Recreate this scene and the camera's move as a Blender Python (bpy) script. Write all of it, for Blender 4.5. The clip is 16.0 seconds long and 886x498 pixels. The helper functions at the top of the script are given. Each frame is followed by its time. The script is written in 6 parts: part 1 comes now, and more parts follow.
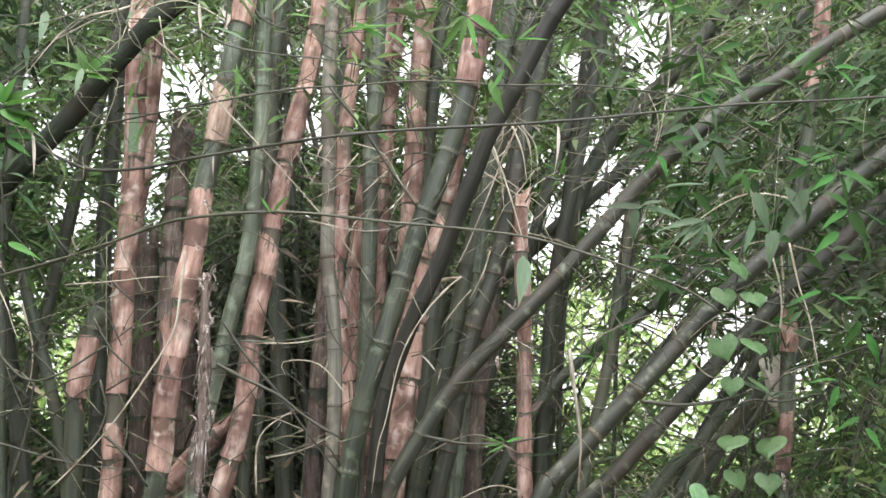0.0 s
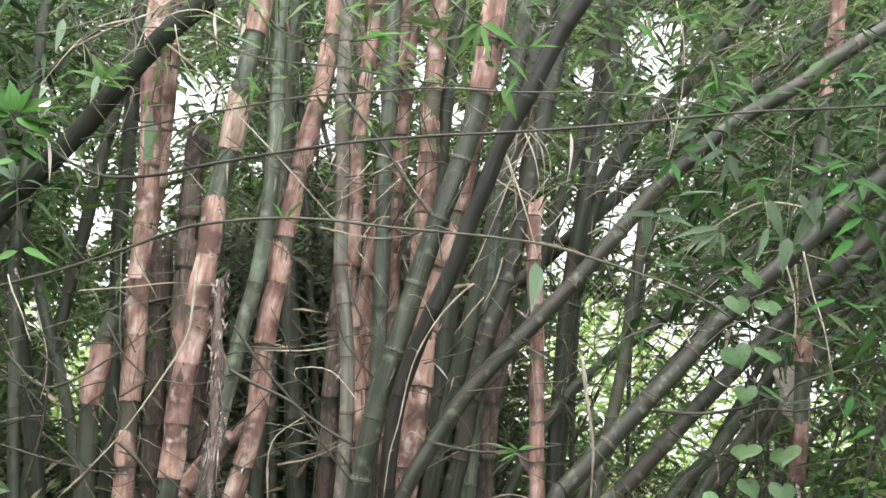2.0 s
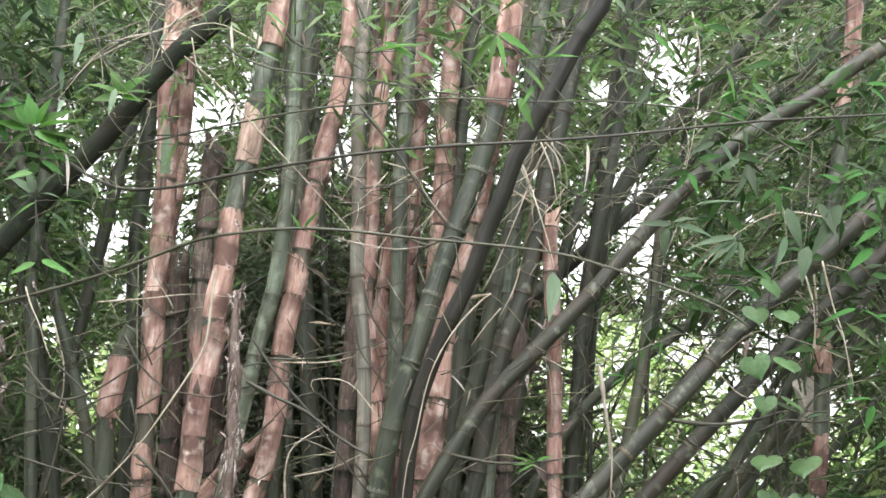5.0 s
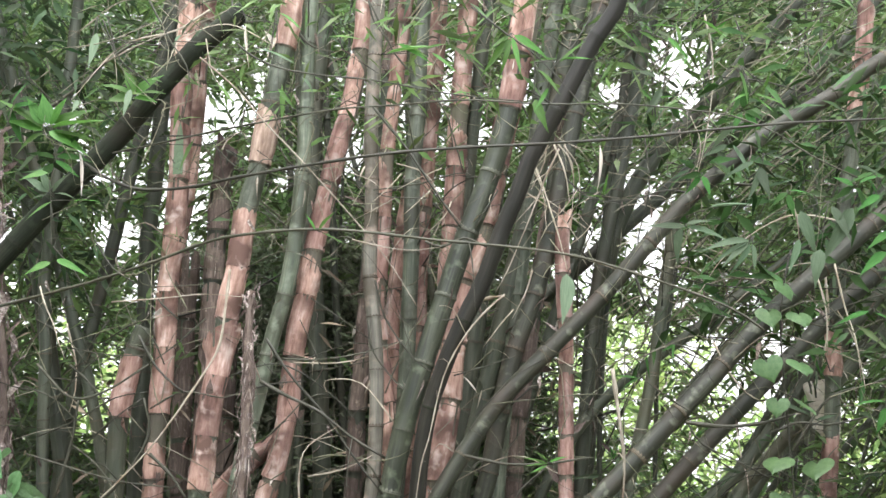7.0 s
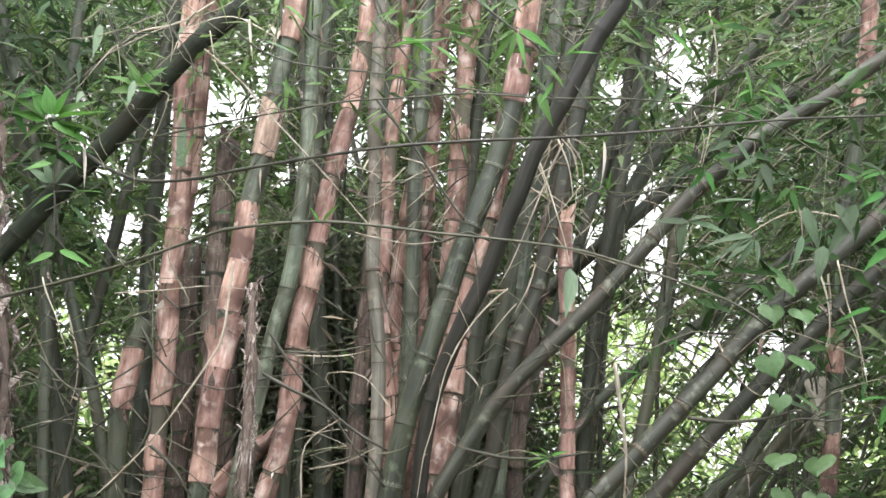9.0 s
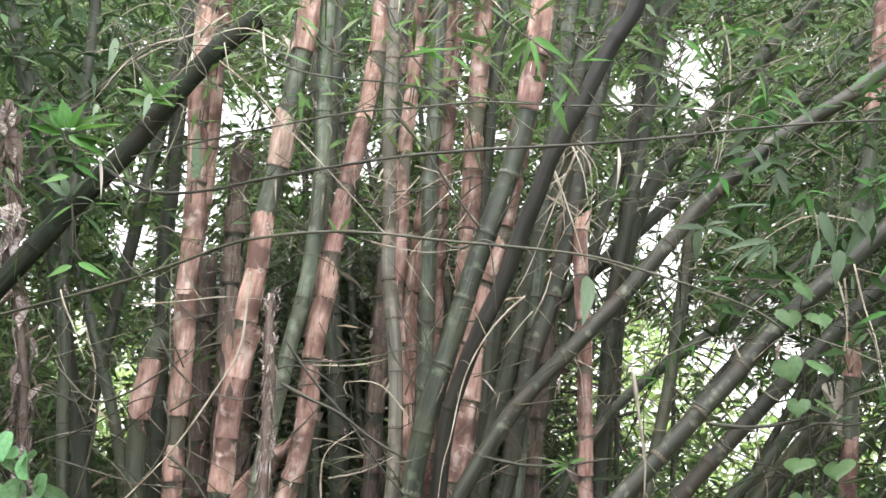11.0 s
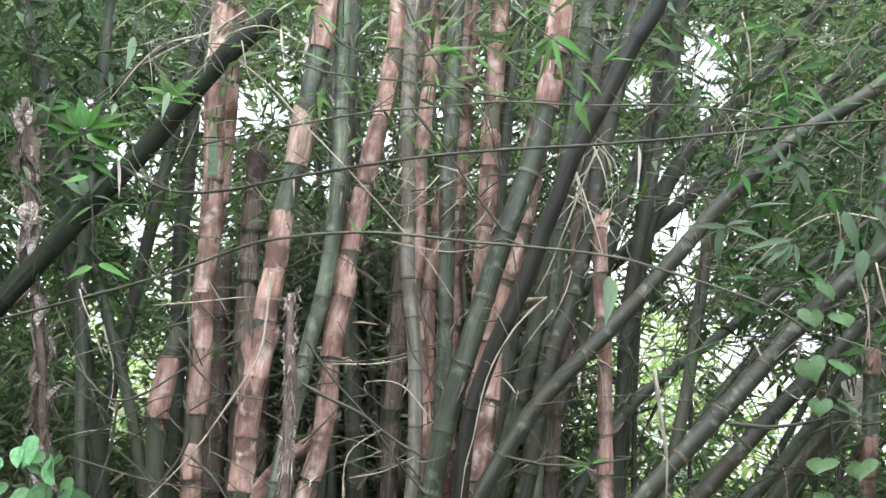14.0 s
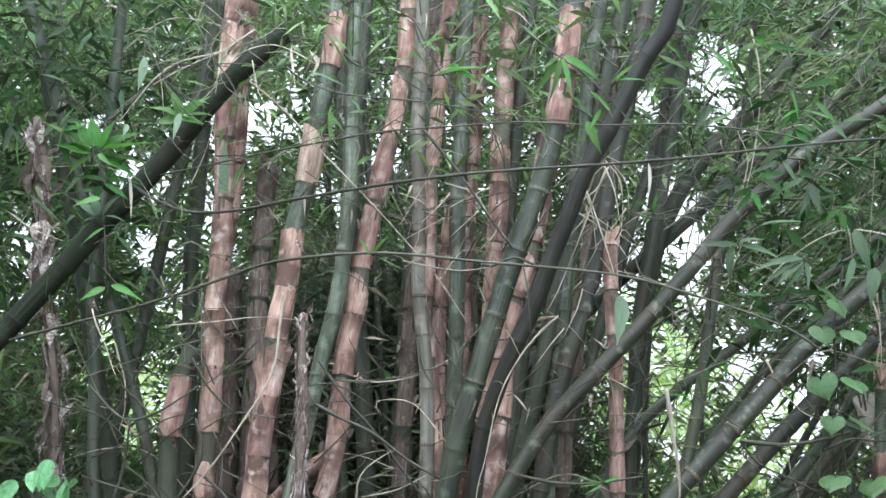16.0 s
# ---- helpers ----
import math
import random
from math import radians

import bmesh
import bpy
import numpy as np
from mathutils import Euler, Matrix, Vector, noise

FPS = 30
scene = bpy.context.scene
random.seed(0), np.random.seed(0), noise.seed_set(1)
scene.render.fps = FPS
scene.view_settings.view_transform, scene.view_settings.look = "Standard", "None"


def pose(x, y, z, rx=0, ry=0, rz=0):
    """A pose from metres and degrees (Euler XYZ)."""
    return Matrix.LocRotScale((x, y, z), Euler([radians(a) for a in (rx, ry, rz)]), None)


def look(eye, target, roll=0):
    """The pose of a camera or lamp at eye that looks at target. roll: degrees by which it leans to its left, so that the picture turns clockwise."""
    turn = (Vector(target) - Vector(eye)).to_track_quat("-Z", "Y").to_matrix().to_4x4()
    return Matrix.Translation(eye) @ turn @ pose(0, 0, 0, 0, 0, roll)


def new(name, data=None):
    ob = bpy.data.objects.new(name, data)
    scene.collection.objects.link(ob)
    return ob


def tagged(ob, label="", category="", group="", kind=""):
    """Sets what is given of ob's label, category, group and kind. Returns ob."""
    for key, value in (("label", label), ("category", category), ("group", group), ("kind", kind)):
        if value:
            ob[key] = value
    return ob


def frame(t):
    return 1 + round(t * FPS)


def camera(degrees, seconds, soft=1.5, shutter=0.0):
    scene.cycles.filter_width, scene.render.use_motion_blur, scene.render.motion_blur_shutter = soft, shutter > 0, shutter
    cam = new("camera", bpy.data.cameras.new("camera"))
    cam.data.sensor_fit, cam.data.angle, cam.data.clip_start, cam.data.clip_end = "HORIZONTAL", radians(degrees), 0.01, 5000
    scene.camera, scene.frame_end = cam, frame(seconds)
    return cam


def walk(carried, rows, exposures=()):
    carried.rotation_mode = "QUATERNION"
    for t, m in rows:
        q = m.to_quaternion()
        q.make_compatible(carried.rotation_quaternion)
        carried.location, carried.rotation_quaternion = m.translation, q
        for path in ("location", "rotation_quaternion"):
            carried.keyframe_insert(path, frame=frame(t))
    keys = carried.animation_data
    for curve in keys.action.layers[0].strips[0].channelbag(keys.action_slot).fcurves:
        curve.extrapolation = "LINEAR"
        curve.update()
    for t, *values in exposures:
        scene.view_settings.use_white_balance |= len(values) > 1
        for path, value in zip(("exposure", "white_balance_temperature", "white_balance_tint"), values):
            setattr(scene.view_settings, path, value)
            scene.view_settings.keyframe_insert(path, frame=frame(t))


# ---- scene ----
cam = camera(44.0, 16.0, soft=1.55)
PATH = [
    (0, 0.000, 0.000, 1.600, 9.00, -0.00, 0.00),
    (0.5, -0.004, 0.001, 1.594, 8.94, -0.00, 0.20),
    (1, -0.006, 0.004, 1.585, 9.29, 0.06, 0.41),
    (1.5, -0.002, 0.004, 1.573, 9.46, 0.07, 0.88),
    (2, 0.008, 0.004, 1.564, 9.85, 0.33, 0.78),
    (2.5, 0.012, -0.000, 1.560, 9.58, 0.37, 1.00),
    (3, 0.019, 0.003, 1.560, 9.93, 0.41, 0.79),
    (3.5, 0.026, 0.007, 1.552, 10.46, 0.30, 0.73),
    (4, 0.022, 0.014, 1.539, 10.61, 0.28, 0.90),
    (4.5, 0.010, 0.017, 1.536, 10.71, 0.14, 1.40),
    (7, -0.049, 0.000, 1.529, 10.90, 0.52, 1.63),
    (7.5, -0.057, 0.002, 1.528, 10.81, 0.88, 1.48),
    (8, -0.064, 0.004, 1.524, 10.64, 0.92, 1.49),
    (10.5, -0.083, -0.007, 1.514, 11.02, 0.67, 1.85),
    (11, -0.099, -0.010, 1.520, 11.09, 0.38, 2.00),
    (11.5, -0.122, -0.006, 1.536, 11.05, 0.41, 1.46),
    (12, -0.144, -0.009, 1.546, 10.58, 0.41, 1.85),
    (12.5, -0.154, -0.014, 1.554, 10.30, 0.46, 2.09),
    (13, -0.158, -0.016, 1.566, 10.18, 0.26, 1.93),
    (13.5, -0.161, -0.011, 1.573, 10.38, 0.20, 2.13),
    (14, -0.168, -0.011, 1.574, 10.38, 0.28, 2.18),
    (14.5, -0.176, -0.008, 1.583, 10.39, 0.10, 2.13),
    (15, -0.181, -0.010, 1.599, 10.50, 0.21, 2.01),
    (15.5, -0.184, -0.021, 1.618, 10.54, 0.11, 2.33),
    (16, -0.183, -0.032, 1.628, 10.64, 0.05, 2.56),
]
walk(cam, [(t, pose(x, y, z, 90 + tilt, 0, turn) @ pose(0, 0, 0, 0, 0, lean)) for t, x, y, z, tilt, lean, turn in PATH],
     exposures=[(0, 3.34, 6500, 13), (1.5, 3.34, 6500, 13), (4, 3.42, 6500, 13), (11, 3.43, 6500, 14), (12.5, 3.38, 6350, 14), (14.5, 3.30, 6000, 10), (16, 3.24, 5780, 8)])

# ---- light ----
SUN_HEIGHT, SUN_TURN = radians(74), radians(195)
world = bpy.data.worlds.new("overcast_sky")
scene.world = world
world.use_nodes = True
wn, wl = world.node_tree.nodes, world.node_tree.links
sky = wn.new("ShaderNodeTexSky")
sky.sky_type, sky.sun_disc = "NISHITA", False
sky.sun_elevation, sky.sun_rotation = SUN_HEIGHT, SUN_TURN
sky.dust_density, sky.air_density = 1.0, 1.0
haze = wn.new("ShaderNodeHueSaturation")
haze.inputs["Saturation"].default_value = 0.22
wl.new(sky.outputs["Color"], haze.inputs["Color"])
wl.new(haze.outputs["Color"], wn["Background"].inputs["Color"])
wn["Background"].inputs["Strength"].default_value = 0.15
sun = new("sun", bpy.data.lights.new("sun", "SUN"))
sun.data.energy, sun.data.angle, sun.data.color = 0.8, radians(25), (1.0, 0.98, 0.95)
sun.matrix_world = look((-1.2, 0.6, 17), (0, 5, 1.5))


# ---- materials ----
def ramp(nodes, stops):
    node = nodes.new("ShaderNodeValToRGB")
    els = node.color_ramp.elements
    while len(els) < len(stops):
        els.new(0.5)
    for el, (at, rgb) in zip(els, stops):
        el.position, el.color = at, (*rgb, 1)
    return node


def surface(name, stops, coords="UV", stretch=(1, 1, 1), scale=6.0, detail=6.0, spots=None, rough=0.6, bump=0.15, thin=0.0, vary=0.35, island=False, gloss=0.4, flecks=None):
    """A grained surface: streaks from stops, blotches of the colour spots, relief; thin lets light through."""
    m = bpy.data.materials.new(name)
    m.use_nodes = True
    n, l = m.node_tree.nodes, m.node_tree.links
    b = n["Principled BSDF"]
    tc = n.new("ShaderNodeTexCoord")
    mp = n.new("ShaderNodeMapping")
    mp.inputs["Scale"].default_value = stretch
    l.new(tc.outputs[coords], mp.inputs["Vector"])
    grain = n.new("ShaderNodeTexNoise")
    grain.inputs["Scale"].default_value, grain.inputs["Detail"].default_value = scale, detail
    grain.inputs["Roughness"].default_value = 0.65
    l.new(mp.outputs["Vector"], grain.inputs["Vector"])
    base = ramp(n, stops)
    l.new(grain.outputs["Fac"], base.inputs["Fac"])
    colour = base.outputs["Color"]
    if island:
        rnd = n.new("ShaderNodeNewGeometry").outputs["Random Per Island"]
    else:
        rnd = n.new("ShaderNodeObjectInfo").outputs["Random"]
    if spots:
        big = n.new("ShaderNodeTexNoise")
        big.inputs["Scale"].default_value, big.inputs["Detail"].default_value = spots[1], 4.0
        shift = n.new("ShaderNodeMath")
        shift.operation = "MULTIPLY"
        shift.inputs[1].default_value = 20.0
        l.new(rnd, shift.inputs[0])
        big.noise_dimensions = "4D"
        l.new(shift.outputs[0], big.inputs["W"])
        l.new(tc.outputs["Object" if coords == "UV" else coords], big.inputs["Vector"])
        edge = ramp(n, [(spots[2], (0, 0, 0)), (spots[3], (1, 1, 1))])
        l.new(big.outputs["Fac"], edge.inputs["Fac"])
        mix = n.new("ShaderNodeMixRGB")
        l.new(edge.outputs["Color"], mix.inputs["Fac"])
        l.new(colour, mix.inputs["Color1"])
        mix.inputs["Color2"].default_value = (*spots[0], 1)
        colour = mix.outputs["Color"]
    if flecks:
        fine = n.new("ShaderNodeTexNoise")
        fine.inputs["Scale"].default_value, fine.inputs["Detail"].default_value = flecks[1], 3.0
        l.new(tc.outputs["Object" if coords == "UV" else coords], fine.inputs["Vector"])
        rim = ramp(n, [(flecks[2], (0, 0, 0)), (flecks[3], (1, 1, 1))])
        l.new(fine.outputs["Fac"], rim.inputs["Fac"])
        mix = n.new("ShaderNodeMixRGB")
        l.new(rim.outputs["Color"], mix.inputs["Fac"])
        l.new(colour, mix.inputs["Color1"])
        mix.inputs["Color2"].default_value = (*flecks[0], 1)
        colour = mix.outputs["Color"]
    tone = n.new("ShaderNodeHueSaturation")
    value = n.new("ShaderNodeMapRange")
    value.inputs["To Min"].default_value, value.inputs["To Max"].default_value = 1 - vary, 1 + vary
    l.new(rnd, value.inputs["Value"])
    l.new(value.outputs["Result"], tone.inputs["Value"])
    hue = n.new("ShaderNodeMapRange")
    hue.inputs["To Min"].default_value, hue.inputs["To Max"].default_value = 0.5 - (0.05 if thin > 0.2 else 0.01) * vary, 0.5 + 0.04 * vary
    l.new(rnd, hue.inputs["Value"])
    l.new(hue.outputs["Result"], tone.inputs["Hue"])
    l.new(colour, tone.inputs["Color"])
    colour = tone.outputs["Color"]
    l.new(colour, b.inputs["Base Color"])
    b.inputs["Roughness"].default_value = rough
    b.inputs["Specular IOR Level"].default_value = gloss
    if bump:
        bp = n.new("ShaderNodeBump")
        bp.inputs["Strength"].default_value, bp.inputs["Distance"].default_value = bump, 0.01
        l.new(grain.outputs["Fac"], bp.inputs["Height"])
        l.new(bp.outputs["Normal"], b.inputs["Normal"])
    if thin:
        tr = n.new("ShaderNodeBsdfTranslucent")
        l.new(colour, tr.inputs["Color"])
        both = n.new("ShaderNodeMixShader")
        both.inputs["Fac"].default_value = thin
        l.new(b.outputs["BSDF"], both.inputs[1])
        l.new(tr.outputs["BSDF"], both.inputs[2])
        l.new(both.outputs["Shader"], n["Material Output"].inputs["Surface"])
    return m


STREAK = (40, 2.5, 1)
M_GREEN = surface("green_culm", [(0.36, (0.038, 0.048, 0.031)), (0.5, (0.078, 0.091, 0.062)), (0.65, (0.165, 0.18, 0.129))], stretch=STREAK, scale=1.0,
                  spots=((0.036, 0.038, 0.023), 6.0, 0.46, 0.64), rough=0.55, bump=0.15, vary=0.25, flecks=((0.13, 0.145, 0.106), 16.0, 0.56, 0.72))
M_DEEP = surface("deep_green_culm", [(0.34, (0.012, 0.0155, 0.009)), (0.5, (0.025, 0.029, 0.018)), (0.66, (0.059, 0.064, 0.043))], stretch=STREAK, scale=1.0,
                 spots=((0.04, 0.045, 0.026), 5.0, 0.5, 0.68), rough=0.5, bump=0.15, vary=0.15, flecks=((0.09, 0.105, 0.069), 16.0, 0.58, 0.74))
M_BUFF = surface("grey_buff_culm", [(0.3, (0.047, 0.044, 0.034)), (0.5, (0.095, 0.088, 0.07)), (0.72, (0.185, 0.168, 0.138))], stretch=STREAK, scale=1.0,
                 spots=((0.06, 0.05, 0.036), 7.0, 0.46, 0.62), rough=0.65, bump=0.2, vary=0.15, flecks=((0.20, 0.155, 0.125), 14.0, 0.54, 0.7))
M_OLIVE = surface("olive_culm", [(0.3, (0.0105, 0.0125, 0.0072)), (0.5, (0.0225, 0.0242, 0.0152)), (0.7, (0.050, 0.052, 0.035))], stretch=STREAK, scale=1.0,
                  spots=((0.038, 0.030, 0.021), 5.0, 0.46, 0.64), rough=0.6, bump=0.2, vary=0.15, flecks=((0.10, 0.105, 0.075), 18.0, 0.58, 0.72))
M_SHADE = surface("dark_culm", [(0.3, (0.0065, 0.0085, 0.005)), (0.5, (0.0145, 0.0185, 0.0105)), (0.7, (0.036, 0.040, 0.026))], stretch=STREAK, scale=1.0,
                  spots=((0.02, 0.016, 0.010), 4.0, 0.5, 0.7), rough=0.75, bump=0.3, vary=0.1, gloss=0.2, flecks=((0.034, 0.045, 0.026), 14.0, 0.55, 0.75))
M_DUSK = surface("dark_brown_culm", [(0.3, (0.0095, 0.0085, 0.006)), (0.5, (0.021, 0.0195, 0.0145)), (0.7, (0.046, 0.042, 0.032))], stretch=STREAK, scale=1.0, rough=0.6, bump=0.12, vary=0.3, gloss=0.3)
# Culm green with the shade of the inner clump put into the colour.
M_DIM = surface("shade_dimmed_culm", [(0.3, (0.022, 0.027, 0.017)), (0.5, (0.043, 0.049, 0.032)), (0.72, (0.085, 0.09, 0.060))], stretch=STREAK, scale=1.0,
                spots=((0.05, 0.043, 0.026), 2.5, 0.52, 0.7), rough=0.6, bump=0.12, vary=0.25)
M_DRY = surface("dry_culm", [(0.2, (0.05, 0.048, 0.034)), (0.5, (0.095, 0.085, 0.062)), (0.8, (0.21, 0.155, 0.12))], stretch=STREAK, scale=1.0,
                spots=((0.09, 0.09, 0.055), 5.0, 0.55, 0.7), rough=0.7, bump=0.2, vary=0.2)
M_SHEATH = surface("papery_sheath", [(0.33, (0.112, 0.059, 0.046)), (0.44, (0.278, 0.16, 0.13)), (0.55, (0.43, 0.272, 0.228)), (0.68, (0.68, 0.535, 0.468))], stretch=(26, 4.0, 1),
                   scale=1.0, detail=9.0, spots=((0.115, 0.066, 0.055), 7.0, 0.45, 0.64), rough=0.75, bump=0.55, thin=0.12, vary=0.28, gloss=0.2, flecks=((0.55, 0.43, 0.38), 13.0, 0.60, 0.76))
M_TAN = surface("tan_sheath", [(0.3, (0.10, 0.065, 0.052)), (0.5, (0.22, 0.15, 0.122)), (0.7, (0.38, 0.28, 0.235))], stretch=(40, 6.0, 1), scale=1.0, rough=0.85, bump=0.3, vary=0.3, gloss=0.15)
M_BROWN = surface("brown_sheath", [(0.25, (0.065, 0.045, 0.037)), (0.5, (0.12, 0.09, 0.077)), (0.75, (0.25, 0.192, 0.165))], stretch=(80, 9.0, 1), scale=1.0,
                  spots=((0.06, 0.04, 0.03), 7.0, 0.55, 0.7), rough=0.85, bump=0.4, thin=0.1, vary=0.3, gloss=0.2, flecks=((0.26, 0.20, 0.165), 40.0, 0.62, 0.76))
M_BARK = surface("flaking_bark", [(0.32, (0.075, 0.056, 0.048)), (0.5, (0.20, 0.155, 0.138)), (0.68, (0.55, 0.49, 0.45))], coords="Object", scale=8.0, rough=0.9, bump=0.4, vary=0.4, gloss=0.15)
M_NODE = surface("node_scar", [(0.3, (0.035, 0.026, 0.018)), (0.7, (0.11, 0.088, 0.062))], coords="Object", scale=7.0, rough=0.8, bump=0.3)
M_NODE_PALE = surface("waxy_node", [(0.3, (0.042, 0.046, 0.032)), (0.7, (0.115, 0.115, 0.085))], coords="Object", scale=7.0, rough=0.75, bump=0.2)
M_CANE = surface("twig_bark", [(0.3, (0.018, 0.019, 0.011)), (0.7, (0.062, 0.058, 0.038))], stretch=(60, 5, 1), scale=1.0, rough=0.6, vary=0.3)
M_STRAW = surface("dry_twig", [(0.3, (0.20, 0.17, 0.125)), (0.7, (0.46, 0.41, 0.33))], stretch=(60, 5, 1), scale=1.0, spots=((0.16, 0.11, 0.07), 12.0, 0.5, 0.7), rough=0.75, vary=0.3)
M_LEAF = surface("bamboo_leaf", [(0.3, (0.042, 0.125, 0.020)), (0.7, (0.095, 0.22, 0.044))], stretch=(3, 60, 1), scale=1.0, rough=0.5, bump=0.1, thin=0.45, vary=0.35, gloss=0.3)
# Two copies of bamboo_leaf with shade in the colour: one dulled, one darkened.
M_LEAF_BLUE = surface("shade_dulled_leaf", [(0.3, (0.05, 0.085, 0.043)), (0.7, (0.095, 0.14, 0.078))], stretch=(3, 60, 1), scale=1.0, rough=0.55, bump=0.1, thin=0.35, vary=0.4, gloss=0.25)
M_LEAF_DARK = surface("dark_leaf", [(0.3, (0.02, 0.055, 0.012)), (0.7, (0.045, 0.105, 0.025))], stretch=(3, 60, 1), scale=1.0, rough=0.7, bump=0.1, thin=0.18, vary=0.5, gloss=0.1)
M_LEAF_DEAD = surface("dead_leaf", [(0.3, (0.38, 0.33, 0.27)), (0.7, (0.62, 0.57, 0.50))], stretch=(3, 50, 1), scale=1.0, rough=0.8, bump=0.2, thin=0.2, vary=0.25)
M_PALE = surface("pale_leaf", [(0.3, (0.12, 0.18, 0.11)), (0.7, (0.20, 0.27, 0.17))], stretch=(3, 60, 1), scale=1.0, rough=0.6, bump=0.1, thin=0.3, vary=0.15, gloss=0.25)
M_SPROUT = surface("young_leaf", [(0.3, (0.075, 0.17, 0.06)), (0.7, (0.17, 0.32, 0.15))], coords="Object", scale=5.0, rough=0.5, bump=0.2, thin=0.4, vary=0.5)
M_VINE = surface("vine_leaf", [(0.3, (0.042, 0.098, 0.030)), (0.7, (0.085, 0.152, 0.055))], coords="Object", scale=5.0, rough=0.55, bump=0.2, thin=0.3, vary=0.15)
M_CLOUD = surface("far_leaf", [(0.38, (0.043, 0.08, 0.024)), (0.62, (0.16, 0.25, 0.085))], coords="Object", scale=2.2, rough=0.5, bump=0, thin=0.5, vary=0.5, island=True)
# Darker copies of far_leaf; the shade is in their colour.
M_LEAF_SHADE = surface("shade_toned_leaf", [(0.38, (0.022, 0.045, 0.018)), (0.62, (0.065, 0.105, 0.045))], coords="Object", scale=2.2, rough=0.6, bump=0, thin=0.35, vary=0.5, island=True, gloss=0.2)
M_DARKLEAF = surface("deep_shade_toned_leaf", [(0.38, (0.019, 0.048, 0.013)), (0.62, (0.045, 0.095, 0.026))], coords="Object", scale=2.2, rough=0.55, bump=0, thin=0.3, vary=0.4, island=True, gloss=0.2)
# Greyed, lightened leaf colour that stands in for haze over the recess.
M_RECESS = surface("haze_grey_leaf", [(0.36, (0.085, 0.125, 0.07)), (0.5, (0.118, 0.145, 0.09)), (0.64, (0.16, 0.16, 0.115))], coords="Object", scale=1.6, rough=0.8, bump=0, thin=0.3, vary=0.25, island=True, gloss=0.1)
# Lit copy of far_leaf: sunlight and haze are put into a lighter colour.
M_BUSH = surface("sunlit_tone_leaf", [(0.3, (0.13, 0.215, 0.06)), (0.7, (0.29, 0.40, 0.13))], coords="Object", scale=1.2, rough=0.5, bump=0, thin=0.45, vary=0.4, island=True)
M_TANGLE = surface("tangle_bark", [(0.3, (0.028, 0.03, 0.018)), (0.7, (0.11, 0.10, 0.066))], coords="Object", scale=3.0, rough=0.7, bump=0, vary=0.75)
M_TANGLE_FAR = surface("far_tangle_bark", [(0.3, (0.028, 0.03, 0.018)), (0.7, (0.11, 0.10, 0.066))], coords="Object", scale=3.0, rough=0.7, bump=0, vary=0.75, island=True)
M_TANGLE_DRY = surface("dry_tangle", [(0.3, (0.07, 0.067, 0.042)), (0.7, (0.24, 0.22, 0.155))], coords="Object", scale=3.0, rough=0.8, bump=0, vary=0.5)
M_GROUND = surface("leaf_mould", [(0.3, (0.05, 0.035, 0.022)), (0.7, (0.14, 0.10, 0.065))], coords="Object", scale=5.0, detail=10.0, spots=((0.05, 0.08, 0.025), 0.4, 0.5, 0.65), rough=0.95, bump=0.6)
M_LITTER = surface("litter_leaf", [(0.3, (0.15, 0.11, 0.08)), (0.7, (0.31, 0.24, 0.18))], coords="Object", scale=2.0, rough=0.85, bump=0, vary=0.5, island=True)


# ---- mesh helpers ----
def solid(name, verts, faces, material, uvs=None, smooth=True):
    me = bpy.data.meshes.new(name)
    me.from_pydata(verts, [], faces)
    if uvs is not None:
        layer = me.uv_layers.new(name="UVMap")
        flat = np.array([uvs[i] for f in faces for i in f], dtype=np.float32)
        layer.data.foreach_set("uv", flat.ravel())
    me.polygons.foreach_set("use_smooth", [smooth] * len(faces))
    me.materials.append(material)
    me.update()
    return me


def part(name, me, parent, label="", m=None):
    ob = new(name, me)
    ob.parent = parent
    if m is not None:
        ob.matrix_basis = m
    return tagged(ob, label)


def spline(points, step=0.03):
    """Evenly spaced places along a smooth curve through the points."""
    p = [Vector(q) for q in points]
    p = [p[0] * 2 - p[1]] + p + [p[-1] * 2 - p[-2]]
    fine = []
    for a, b, c, d in zip(p, p[1:], p[2:], p[3:]):
        k = max(2, int((c - b).length / step) + 1)
        for i in range(k):
            t = i / k
            fine.append(0.5 * ((2 * b) + (c - a) * t + (2 * a - 5 * b + 4 * c - d) * t * t + (3 * b - a - 3 * c + d) * t ** 3))
    fine.append(p[-2].copy())
    return fine


def sweep(rings, sides, caps=True):
    """Tube through rings of (place, radius): verts, faces, uvs in metres."""
    verts, faces, uvs = [], [], []
    ref = Vector((0.31, -0.95, 0.05))
    along = 0.0
    n = len(rings)
    for i, (p, r) in enumerate(rings):
        d = (rings[min(i + 1, n - 1)][0] - rings[max(i - 1, 0)][0]).normalized()
        ref = (ref - d * ref.dot(d)).normalized()
        side = d.cross(ref)
        if i:
            along += (p - rings[i - 1][0]).length
        for k in range(sides):
            a = 2 * math.pi * k / sides
            verts.append(p + (ref * math.cos(a) + side * math.sin(a)) * r)
            uvs.append((abs(2.0 * k / sides - 1) * math.pi * r, along))
    for i in range(n - 1):
        for k in range(sides):
            a, b = i * sides + k, i * sides + (k + 1) % sides
            faces.append((a, b, b + sides, a + sides))
    if caps:
        faces.append(tuple(range(sides))[::-1])
        faces.append(tuple((n - 1) * sides + k for k in range(sides)))
    return verts, faces, uvs


def turned(d, roll=0.0):
    """Rotation that brings z to d."""
    return d.to_track_quat("Z", "Y").to_matrix().to_4x4() @ Matrix.Rotation(roll, 4, "Z")


